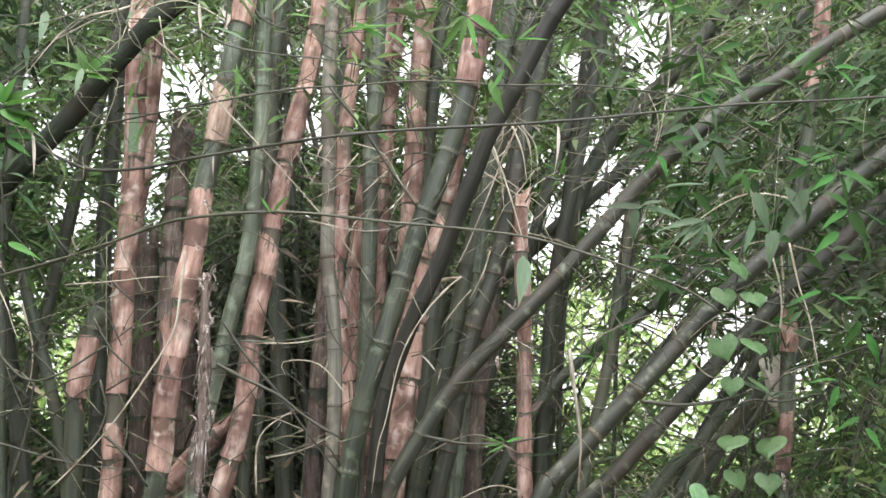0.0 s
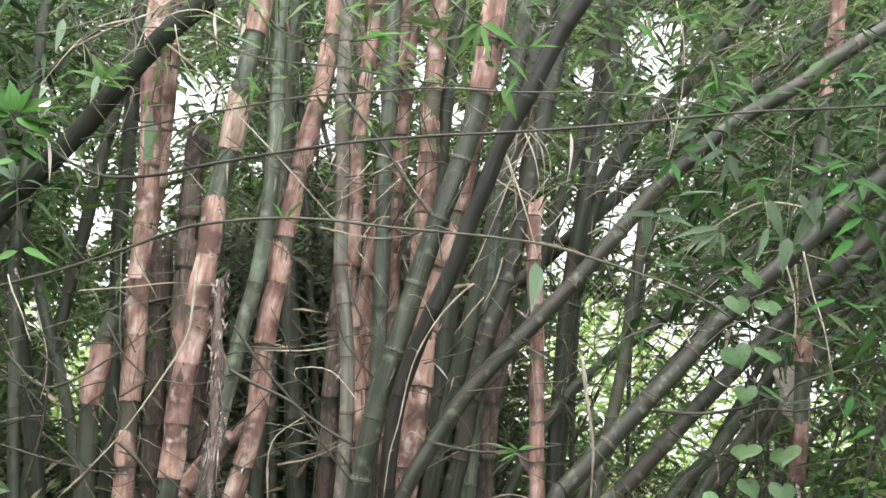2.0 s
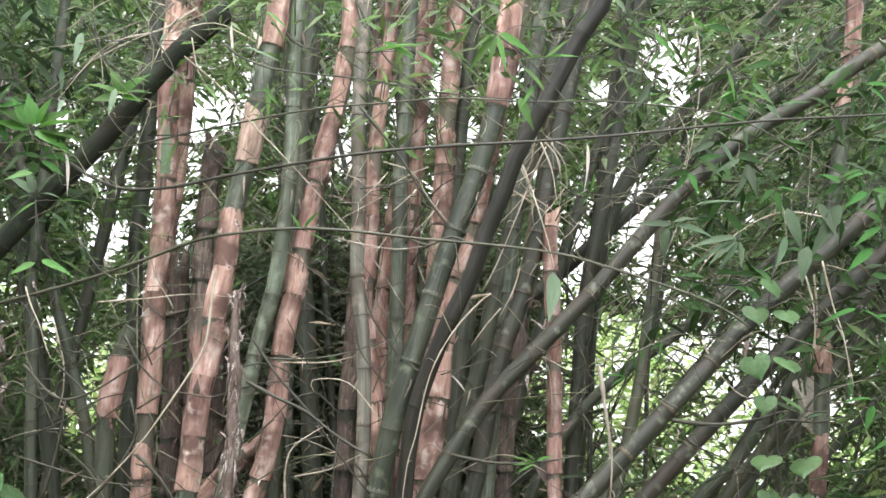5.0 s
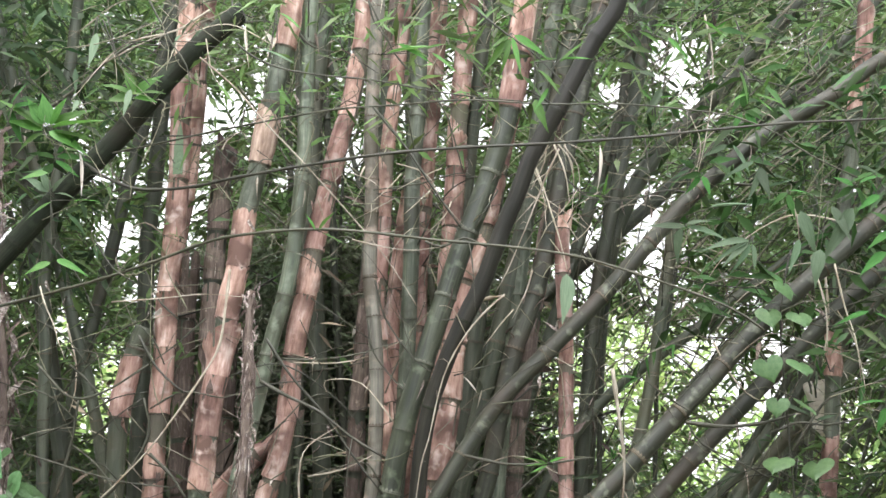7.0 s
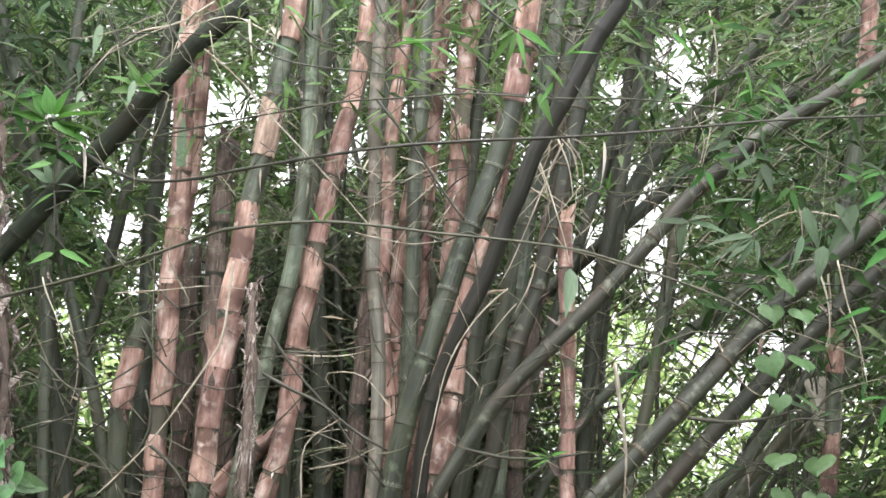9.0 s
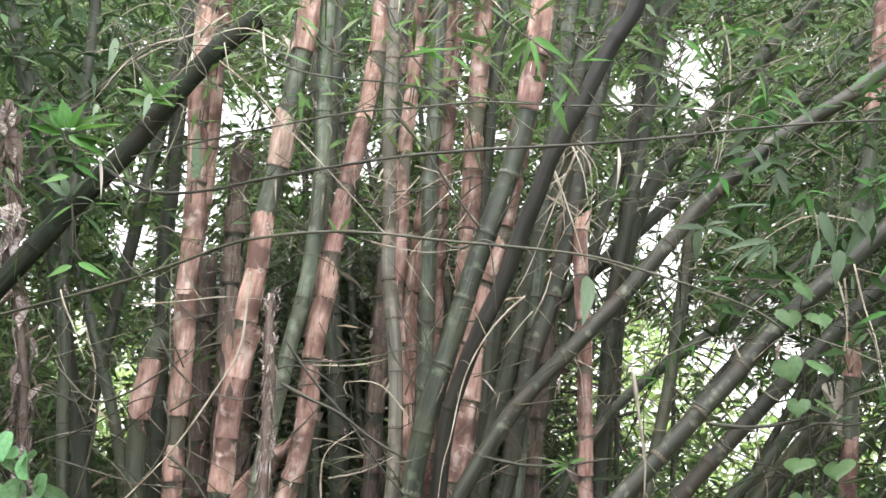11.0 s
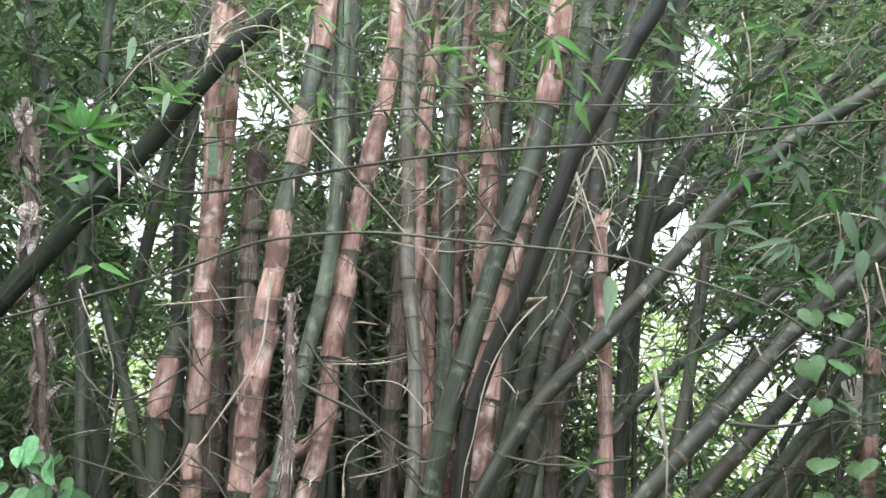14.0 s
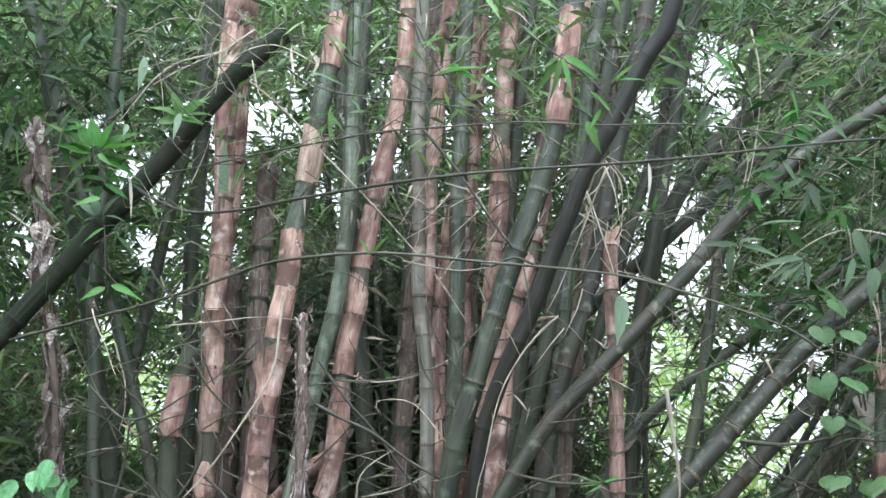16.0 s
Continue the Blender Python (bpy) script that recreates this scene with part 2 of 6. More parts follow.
def band(name, profile, sides, material):
    """Ring of unit radius round z from (radius, height) pairs."""
    verts, faces = [], []
    for r, h in profile:
        for k in range(sides):
            a = 2 * math.pi * k / sides
            verts.append((r * math.cos(a), r * math.sin(a), h))
    for i in range(len(profile) - 1):
        for k in range(sides):
            a, b = i * sides + k, i * sides + (k + 1) % sides
            faces.append((a, b, b + sides, a + sides))
    return solid(name, verts, faces, material)


RING = [(0.98, -0.16), (1.04, -0.11), (1.08, -0.04), (1.03, 0.02), (1.10, 0.08), (1.05, 0.14), (0.98, 0.18)]
RING_DARK = band("node", RING, 14, M_NODE)
RING_BLACK = band("node", RING, 14, M_SHADE)
RIDGE = [(0.98, -0.2), (1.04, -0.14), (1.10, -0.06), (1.12, -0.02), (1.03, 0.02), (1.07, 0.07), (1.03, 0.16), (0.98, 0.3)]
RING_RIDGE = band("node", RIDGE, 14, M_NODE_PALE)
RING_DULL = band("node", RIDGE, 14, M_NODE)


def blade(name, material, width=0.13, droop=0.12, fold=0.25, rows=8, wave=0.0):
    """Lance-shaped leaf of unit length along x."""
    verts, faces, uvs = [], [], []
    for i in range(rows + 1):
        t = i / rows
        w = width * 0.5 * (math.sin(math.pi * t ** 0.6) ** 1.15 if 0 < t < 1 else 0.03)
        z = -droop * t * t
        tw = wave * math.sin(t * 5.0)
        verts += [(t, -w, z + w * fold + tw * w), (t, 0, z), (t, w, z + w * fold - tw * w)]
        uvs += [(t, -w), (t, 0), (t, w)]
    for i in range(rows):
        a = i * 3
        faces += [(a, a + 3, a + 4, a + 1), (a + 1, a + 4, a + 5, a + 2)]
    return solid(name, verts, faces, material, uvs)


SHAPES = ((0.13, 0.12, 0.3, 0.15), (0.15, 0.28, 0.5, 0.35), (0.12, 0.42, 0.3, -0.3), (0.16, 0.08, 0.7, 0.2))
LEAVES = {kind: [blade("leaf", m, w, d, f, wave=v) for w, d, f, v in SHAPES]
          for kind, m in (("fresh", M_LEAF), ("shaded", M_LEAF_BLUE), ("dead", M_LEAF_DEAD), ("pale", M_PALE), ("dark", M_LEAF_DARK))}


def leaf_pose(base, tip, width, roll):
    """Matrix for a unit leaf from base to tip."""
    x = Vector(tip) - Vector(base)
    ln = x.length
    x.normalize()
    up = Vector((0.15, -0.75, 0.6))
    y = up.cross(x).normalized()
    y = (Matrix.Rotation(roll, 3, x) @ y).normalized()
    z = x.cross(y)
    m = Matrix((x * ln, y * width / 0.14, z * ln)).transposed().to_4x4()
    m.translation = base
    return m


STRIPS = [blade("torn_strip", M_SHEATH, 0.2, 0.2, 0.6, 5, 0.3), blade("torn_strip", M_BROWN, 0.24, 0.3, 0.7, 5, -0.4), blade("torn_strip", M_LEAF_DEAD, 0.14, 0.1, 0.5, 5, 0.3)]


# ---- culms ----
KINDS = {
    "PALE": (M_DRY, M_SHEATH, RING_DARK, "upright bamboo culm wrapped in pale pinkish-brown papery sheaths"),
    "WORN": (M_GREEN, M_SHEATH, RING_DARK, "grey-green bamboo culm with peeling pale brown sheaths"),
    "BROWN": (M_DIM, M_BROWN, RING_DARK, "shaded bamboo culm with ragged dark brown sheaths"),
    "GREEN": (M_GREEN, M_SHEATH, RING_RIDGE, "smooth grey-green bamboo culm with pale joints in the clump"),
    "DIM": (M_DIM, M_BROWN, RING_DARK, "bamboo culm deep inside the clump, shade painted into its dull green"),
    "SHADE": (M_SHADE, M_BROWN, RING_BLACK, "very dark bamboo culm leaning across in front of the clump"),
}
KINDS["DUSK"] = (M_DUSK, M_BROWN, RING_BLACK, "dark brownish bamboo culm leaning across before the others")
# The stub's stem takes the shade-dimmed colour so that it recedes.
KINDS["STUB"] = (M_DIM, M_SHEATH, RING_DARK, "short broken bamboo culm with a pinkish brown sheath")
KINDS["BUFF"] = (M_BUFF, M_SHEATH, RING_DULL, "greyish buff bamboo culm with brown rings in the clump")
KINDS["LEAN"] = (M_OLIVE, M_BROWN, RING_DULL, "olive-grey bamboo culm leaning outward from the clump")
KINDS["DEEP"] = (M_DEEP, M_SHEATH, RING_RIDGE, "thick deep green bamboo culm with pale sheath higher up")
PALE, WORN, BROWN, GREEN, DIM, SHADE, DUSK, STUB, BUFF, LEAN, DEEP = KINDS


def sheath_mesh(line, r, z0, ln, kind, material, rng):
    """Papery wrap round the stem: starts at arc length z0, ln long, its edge spiralling up and frayed at the top."""
    span = {"F": rng.uniform(5.4, 6.9), "G": 0.8, "W": 4.0, "B": 6.0, "S": 6.6, "O": rng.uniform(3.4, 4.6), "H": 4.6}[kind]
    start = -math.pi / 2 - span / 2 + {"G": -0.15, "W": 2.9}.get(kind, rng.uniform(-1.3, 1.3))
    flare = {"F": rng.uniform(0.02, 0.24), "G": 0.0, "W": 3.6, "B": 0.5, "S": 0.05, "O": rng.uniform(0.3, 0.65), "H": rng.uniform(1.0, 1.4)}[kind]
    lean = rng.choice((-1, 1))
    cols, rows = 32, 14
    peak = rng.uniform(0.3, 0.7)
    dip = {"F": rng.uniform(0.08, 0.24), "B": 0.25, "S": 0.22}.get(kind, 0.42)
    verts, faces, uvs = [], [], []
    seed = rng.uniform(0, 50)
    bulge, loose = rng.uniform(0.0, 0.13), rng.uniform(1.0, 1.07)
    fray = [max(0.0, rng.gauss(0, 1) - 0.8) * 0.08 for _ in range(cols + 1)]
    for c in range(cols + 1):
        u = c / cols
        tip = 1.0 - dip * min(1.0, abs(u - peak) / 0.5) ** 1.5 + 0.05 * noise.noise(Vector((u * 4, seed, 0))) - fray[c]
        foot = 0.02 * noise.noise(Vector((u * 7, seed, 7)))
        for q in range(rows + 1):
            v = (q / rows) ** 1.15
            s = z0 + ln * (foot + v * (tip - foot))
            p, d, e1, e2 = line(s)
            a = start + span * u
            lift = 1.03 * loose + 0.05 * u + bulge * math.sin(math.pi * min(1.0, v / 0.8)) ** 2 + 0.07 * math.exp(-((v - 0.03) / 0.05) ** 2) + 0.04 * (1 - v) ** 2.5 + flare * v ** 2 * ((0.3 + 0.9 * abs(u - 0.5)) if kind == "H" else (1 - u) ** 1.3 * (0.55 + 0.45 / max(v, 0.15) ** 2) if kind == "W" else (0.25 + 1.3 * max(0.0, lean * (u - 0.5))))
            lift += 0.055 * noise.noise(Vector((u * 5, v * 4, seed))) + 0.03 * noise.noise(Vector((u * 15, v * 3, seed))) + 0.10 * max(0.0, v - 0.93)
            verts.append(p + (e1 * math.cos(a) + e2 * math.sin(a)) * r * lift)
            uvs.append((u * span * r + seed * 0.13, v * ln + seed))
    n = rows + 1
    slits = {rng.randrange(2, cols - 2): rng.randint(rows - 5, rows - 1) for _ in range(rng.randint(1, 4))}
    for c in range(cols):
        for q in range(rows):
            a = c * n + q
            if q < slits.get(c, rows):
                faces.append((a, a + n, a + n + 1, a + 1))
    return solid("sheath", verts, faces, material, uvs)


SITES = []


def culm(kind, points, r, joints=(), wraps="", head=None, plain=False):
    """A bamboo culm from the ground up through points; joints are heights of nodes, wraps their sheaths from below."""
    stem_mat, wrap_mat, ring, label = KINDS[kind]
    rng = random.Random(len(SITES) * 7 + 3 + int(r * 1e5))
    pts = [Vector(p) for p in points]
    low, rise = pts[0], pts[1] - pts[0]
    slope = rise / max(rise.z, 0.3 * rise.length)
    drop = low.z + 0.08
    foot = low - Vector((slope.x * 0.6, slope.y * 0.6, 1)) * drop
    mid = low - Vector((slope.x * 0.8, slope.y * 0.8, 1)) * drop * 0.5
    pts = [foot, mid] + pts
    if head is None:
        d = (pts[-1] - pts[-2]).normalized()
        ln = min(3.2, max(0.6, (6.8 - pts[-1].z) / max(d.z, 0.25)))
        for k in (0.33, 0.66, 1.0):
            pts.append(pts[-1] + d * ln * 0.33 + Vector((d.x * 0.12 * k, 0.05 * k, -0.25 * k * k * (1 - d.z * 0.8))))
    line = spline(pts)
    arc = [0.0]
    for a, b in zip(line, line[1:]):
        arc.append(arc[-1] + (b - a).length)
    total = arc[-1]
    base = line[0].copy()
    arcs, places = np.array(arc), np.array([p - base for p in line])

    def at(s):
        over = max(0.0, s - total)
        s = min(max(s, 0.0), total)
        p = Vector([np.interp(s, arcs, places[:, k]) for k in range(3)])
        p.x += float(np.interp(s, knees, sway))
        q = Vector([np.interp(min(s + 0.04, total), arcs, places[:, k]) for k in range(3)])
        o = Vector([np.interp(max(s - 0.04, 0), arcs, places[:, k]) for k in range(3)])
        d = (q - o).normalized()
        e2 = Vector((1, 0, 0)).cross(d)
        e2 = (d.cross(Vector((1, 0, 0)))).normalized() if e2.length < 0.2 else e2.normalized()
        e1 = e2.cross(d)
        return p + d * over, d, e1, -e2

    zs = np.maximum.accumulate(places[:, 2] + base.z)
    marks = [float(np.interp(z, zs, arcs)) for z in joints]
    step = (marks[-1] - marks[0]) / (len(marks) - 1) if len(marks) > 1 else 0.30
    marks = marks or [total * 0.5]
    codes = list(wraps) if wraps else ["-"] * len(marks)
    more = "F" if kind in ("PALE", "BROWN") else "-"
    while marks[0] - step * 0.9 > 0.1:
        marks.insert(0, marks[0] - step * 0.9)
        codes.insert(0, more)
    while marks[-1] + step < total - 0.05:
        marks.append(marks[-1] + step)
        codes.append("F" if more == "F" and rng.random() < 0.6 else "-")

    knees = [0.0] + marks + [total + 0.5]
    wobble = random.Random(int(abs(low.x) * 1e4) + len(marks))
    sway = [0.0] + [wobble.uniform(-1, 1) * r * (0.17 if kind in ("PALE", "WORN", "BROWN") else 0.07) for _ in marks] + [0.0]

    def thick(s):
        z = base.z + at(s)[0].z
        return r * (1.0 if head is not None else 1.0 - 0.5 * max(0.0, min(1.0, (z - 3.6) / 3.2)))

    stops = {0.0, total}
    for a, b in zip([0.0] + marks, marks + [total]):
        for k in range(4):
            stops.add(a + (b - a) * (k + 0.5) / 4)
        stops.update((max(a - 0.25 * r, 0), a, min(a + 0.3 * r, total)))
    rings = []
    for s in sorted(stops):
        near = min(abs(s - k) for k in marks)
        swell = (1.18 if plain else 1.06) if near < 0.05 * r else 1.0
        rings.append((at(s)[0], thick(s) * swell * (1 + 0.012 * math.sin(s * 23.0))))
    thing = new("bamboo_culm")
    thing.location = base
    tagged(thing, label, "bamboo", "culms of the clump")
    v, f, u = sweep(rings, 16)
    part("stem", solid("stem", v, f, stem_mat, u), thing)
    for k, s in enumerate(marks):
        if plain:
            break
        p, d, e1, e2 = at(s)
        part("node", ring, thing, "", Matrix.Translation(p) @ turned(d, rng.uniform(0, 6)) @ Matrix.Diagonal((thick(s), thick(s), thick(s) * rng.uniform(0.7, 1.2), 1)))
        code = codes[k] if k < len(codes) else "-"
        nxt = marks[k + 1] if k + 1 < len(marks) else (total if head is None else total + 2.2 * r)
        if code != "-":
            ln = (nxt - s) * {"F": 1.06 if kind == "WORN" else rng.uniform(0.88, 1.05), "G": 1.02, "W": 1.0, "B": 0.95, "S": 0.55, "O": rng.uniform(0.8, 1.0), "H": 0.98}[code]
            if 0.6 < base.z + p.z < 4.3:
                for _ in range(rng.randint(0, 2)):
                    a = rng.uniform(0, 2 * math.pi)
                    q = at(s + ln * rng.choice((0.02, rng.uniform(0.0, 0.9))))[0] + (e1 * math.cos(a) + e2 * math.sin(a)) * thick(s) * 1.05
                    t = d * rng.uniform(-0.8, 1) + (e1 * math.cos(a) + e2 * math.sin(a)) * rng.uniform(0.1, 0.7)
                    size = rng.uniform(0.03, 0.11)
                    part("torn_strip", rng.choice(STRIPS), thing, "", leaf_pose(q, q + t.normalized() * size, size * rng.uniform(0.15, 0.35), rng.uniform(-1.5, 1.5)))
            if code == "G":
                part("bare_patch", sheath_mesh(at, thick(s) * 1.12, s + 0.05 * ln, ln * 0.85, code, M_PALE, rng), thing, "pale green patch of bare culm")
                code = "F"
            part("sheath", sheath_mesh(at, thick(s), s + 0.004, ln, code, {"B": M_TAN, "W": M_LEAF_DEAD}.get(code, wrap_mat), rng), thing, "torn papery culm sheath" if code == "O" else "")
        SITES.append((thing, p, d, base, kind, thick(s), rng.random()))
    if not marks:
        SITES.append((thing, at(0)[0], at(0)[1], base, kind, r, 1.0))
    return thing


culm(PALE, [(-1.54, 5.20, 1.29), (-1.54, 5.20, 1.54), (-1.53, 5.20, 1.80), (-1.52, 5.20, 2.07), (-1.52, 5.20, 2.34), (-1.51, 5.20, 2.62), (-1.50, 5.20, 2.90), (-1.51, 5.20, 3.25), (-1.50, 5.20, 3.60), (-1.48, 5.20, 3.88)], 0.045, joints=(1.43, 1.73, 2.04, 2.31, 2.58, 2.87, 3.18, 3.50,), wraps='SFFFFGFF')
culm(PALE, [(-1.60, 5.45, 1.82), (-1.59, 5.45, 2.04), (-1.59, 5.45, 2.32), (-1.57, 5.45, 2.58), (-1.53, 5.45, 2.88), (-1.50, 5.45, 3.27), (-1.49, 5.45, 3.70), (-1.46, 5.45, 3.99)], 0.040, joints=(2.53, 2.82, 3.12, 3.46, 3.80,), wraps='FFFOF')
culm(WORN, [(-1.24, 4.80, 1.31), (-1.21, 4.80, 1.54), (-1.19, 4.80, 1.79), (-1.16, 4.80, 1.98), (-1.14, 4.80, 2.18), (-1.10, 4.80, 2.43), (-1.07, 4.80, 2.64), (-1.02, 4.80, 2.90), (-0.96, 4.80, 3.26), (-0.91, 4.80, 3.53), (-0.90, 4.80, 3.67)], 0.0451, joints=(1.39, 1.62, 1.88, 2.13, 2.36, 2.61, 2.84, 3.13, 3.40,), wraps='FFHFF-B-F')
culm(BROWN, [(-1.40, 5.50, 1.30), (-1.39, 5.50, 1.71), (-1.38, 5.50, 2.10), (-1.38, 5.50, 2.39), (-1.37, 5.50, 2.68), (-1.36, 5.50, 2.95), (-1.34, 5.50, 3.10)], 0.047, joints=(1.79, 2.10, 2.42, 2.68, 2.90,), wraps='FFFFH', head=0.0)
culm(GREEN, [(-1.09, 4.85, 1.31), (-1.05, 4.85, 1.55), (-1.00, 4.85, 1.79), (-0.95, 4.85, 2.04), (-0.89, 4.85, 2.27), (-0.85, 4.85, 2.55), (-0.83, 4.85, 2.89), (-0.83, 4.85, 3.14), (-0.83, 4.85, 3.41), (-0.82, 4.85, 3.72)], 0.036, joints=(1.69, 1.98, 2.25, 2.54, 2.82, 3.12, 3.44,))
culm(PALE, [(-0.98, 4.95, 1.30), (-0.93, 4.95, 1.50), (-0.89, 4.95, 1.71), (-0.86, 4.95, 1.95), (-0.84, 4.95, 2.13), (-0.81, 4.95, 2.28), (-0.78, 4.95, 2.49), (-0.74, 4.95, 2.70), (-0.71, 4.95, 2.84), (-0.67, 4.95, 3.03), (-0.63, 4.95, 3.17), (-0.58, 4.95, 3.51), (-0.57, 4.95, 3.76)], 0.042, joints=(1.44, 1.71, 1.98, 2.26, 2.47, 2.79, 3.11, 3.44,), wraps='FFFOFFOF')
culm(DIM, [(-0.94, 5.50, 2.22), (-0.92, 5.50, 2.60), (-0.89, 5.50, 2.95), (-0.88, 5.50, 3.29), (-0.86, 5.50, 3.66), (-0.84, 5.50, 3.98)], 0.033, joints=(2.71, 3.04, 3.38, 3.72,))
culm(PALE, [(-0.47, 5.10, 2.01), (-0.50, 5.10, 2.25), (-0.49, 5.10, 2.47), (-0.47, 5.10, 2.74), (-0.46, 5.10, 3.02), (-0.44, 5.10, 3.30), (-0.41, 5.10, 3.57), (-0.38, 5.10, 3.83)], 0.032, joints=(2.36, 2.66, 2.99, 3.33, 3.64,), wraps='FOFFO')
culm(BUFF, [(-0.48, 4.72, 1.31), (-0.47, 4.72, 1.45), (-0.46, 4.72, 1.74), (-0.47, 4.72, 2.03), (-0.50, 4.72, 2.32), (-0.50, 4.72, 2.66), (-0.51, 4.72, 2.99), (-0.50, 4.72, 3.30), (-0.49, 4.72, 3.63)], 0.0315, joints=(1.46, 1.67, 1.91, 2.14, 2.31, 2.60, 2.75, 3.04, 3.33,))
culm(PALE, [(-0.48, 5.30, 1.29), (-0.47, 5.30, 1.47), (-0.45, 5.30, 1.76), (-0.44, 5.30, 1.98), (-0.44, 5.30, 2.25), (-0.40, 5.30, 2.59)], 0.034, joints=(1.55, 1.81, 2.05, 2.34,), wraps='FFFF')
culm(GREEN, [(-0.40, 5.05, 1.30), (-0.38, 5.05, 1.55), (-0.36, 5.05, 1.85), (-0.35, 5.05, 2.17), (-0.34, 5.05, 2.48), (-0.34, 5.05, 2.81), (-0.32, 5.05, 3.15), (-0.31, 5.05, 3.49), (-0.29, 5.05, 3.81)], 0.038, joints=(1.85, 2.17, 2.48, 2.82, 3.15, 3.46,))
culm(PALE, [(-0.30, 5.40, 2.72), (-0.28, 5.40, 3.08), (-0.26, 5.40, 3.38), (-0.24, 5.40, 3.68), (-0.22, 5.40, 3.96)], 0.037, joints=(3.08, 3.41, 3.75,), wraps='OFO')
culm(PALE, [(-0.20, 5.30, 2.09), (-0.18, 5.30, 2.42), (-0.16, 5.30, 2.70), (-0.14, 5.30, 2.99), (-0.12, 5.30, 3.28), (-0.09, 5.30, 3.71), (-0.07, 5.30, 3.92)], 0.043, joints=(2.36, 2.66, 2.96, 3.28, 3.65,), wraps='FFOFO')
culm(DIM, [(-0.11, 5.40, 2.61), (-0.08, 5.40, 2.96), (-0.04, 5.40, 3.35), (-0.00, 5.40, 3.68), (0.04, 5.40, 3.96)], 0.035, joints=(3.05, 3.41, 3.75,))
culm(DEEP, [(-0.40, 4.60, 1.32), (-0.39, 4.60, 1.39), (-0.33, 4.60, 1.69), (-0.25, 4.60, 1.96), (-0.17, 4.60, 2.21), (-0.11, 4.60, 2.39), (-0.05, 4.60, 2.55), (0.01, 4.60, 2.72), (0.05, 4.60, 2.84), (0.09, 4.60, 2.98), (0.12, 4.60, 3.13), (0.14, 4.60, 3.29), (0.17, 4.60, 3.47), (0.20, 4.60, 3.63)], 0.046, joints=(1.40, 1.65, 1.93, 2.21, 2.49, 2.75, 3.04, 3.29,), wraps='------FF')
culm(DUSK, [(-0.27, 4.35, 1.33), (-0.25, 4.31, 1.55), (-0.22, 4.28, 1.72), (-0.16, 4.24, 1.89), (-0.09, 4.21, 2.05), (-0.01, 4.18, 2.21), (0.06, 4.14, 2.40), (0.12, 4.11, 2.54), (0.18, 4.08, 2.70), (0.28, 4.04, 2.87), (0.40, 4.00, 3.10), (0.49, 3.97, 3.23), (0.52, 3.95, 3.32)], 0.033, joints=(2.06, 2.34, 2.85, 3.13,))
culm(PALE, [(-0.22, 4.85, 1.31), (-0.19, 4.85, 1.55), (-0.16, 4.85, 1.79), (-0.15, 4.85, 1.94), (-0.12, 4.85, 2.14), (-0.07, 4.85, 2.35), (-0.02, 4.85, 2.50), (0.03, 4.85, 2.74)], 0.048, joints=(1.44, 1.79, 2.04, 2.32, 2.57,), wraps='FFFOO')
culm(GREEN, [(0.22, 5.20, 2.82), (0.26, 5.20, 3.11), (0.30, 5.20, 3.40), (0.34, 5.20, 3.66), (0.38, 5.20, 3.88)], 0.039, joints=(2.94, 3.28, 3.64,))
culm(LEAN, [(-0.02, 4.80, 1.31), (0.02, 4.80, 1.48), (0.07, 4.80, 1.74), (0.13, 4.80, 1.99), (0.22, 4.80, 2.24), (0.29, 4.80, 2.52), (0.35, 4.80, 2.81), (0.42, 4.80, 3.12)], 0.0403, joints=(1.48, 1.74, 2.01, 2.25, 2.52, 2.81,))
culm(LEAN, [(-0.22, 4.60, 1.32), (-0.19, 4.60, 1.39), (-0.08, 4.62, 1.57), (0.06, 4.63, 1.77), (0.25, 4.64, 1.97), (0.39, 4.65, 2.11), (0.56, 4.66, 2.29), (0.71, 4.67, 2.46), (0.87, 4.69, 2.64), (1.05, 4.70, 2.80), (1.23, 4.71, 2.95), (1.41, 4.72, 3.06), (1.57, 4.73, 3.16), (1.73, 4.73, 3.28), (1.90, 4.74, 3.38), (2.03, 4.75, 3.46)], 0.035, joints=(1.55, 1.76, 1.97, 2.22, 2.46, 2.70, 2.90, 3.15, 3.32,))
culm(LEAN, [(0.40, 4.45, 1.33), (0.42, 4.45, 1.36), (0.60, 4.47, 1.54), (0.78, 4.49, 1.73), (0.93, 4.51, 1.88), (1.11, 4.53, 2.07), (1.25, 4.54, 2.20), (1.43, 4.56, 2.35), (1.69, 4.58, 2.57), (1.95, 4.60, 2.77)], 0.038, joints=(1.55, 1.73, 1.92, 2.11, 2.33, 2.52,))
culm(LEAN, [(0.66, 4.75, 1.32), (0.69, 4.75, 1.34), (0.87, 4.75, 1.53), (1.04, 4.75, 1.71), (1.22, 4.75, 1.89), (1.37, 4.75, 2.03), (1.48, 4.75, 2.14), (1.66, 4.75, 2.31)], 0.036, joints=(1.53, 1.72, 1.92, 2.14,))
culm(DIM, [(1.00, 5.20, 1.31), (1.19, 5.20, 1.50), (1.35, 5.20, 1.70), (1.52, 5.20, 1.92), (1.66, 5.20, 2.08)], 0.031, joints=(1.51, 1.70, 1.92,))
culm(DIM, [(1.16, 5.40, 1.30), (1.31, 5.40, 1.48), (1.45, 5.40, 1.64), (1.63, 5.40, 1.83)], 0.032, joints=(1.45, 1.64,))
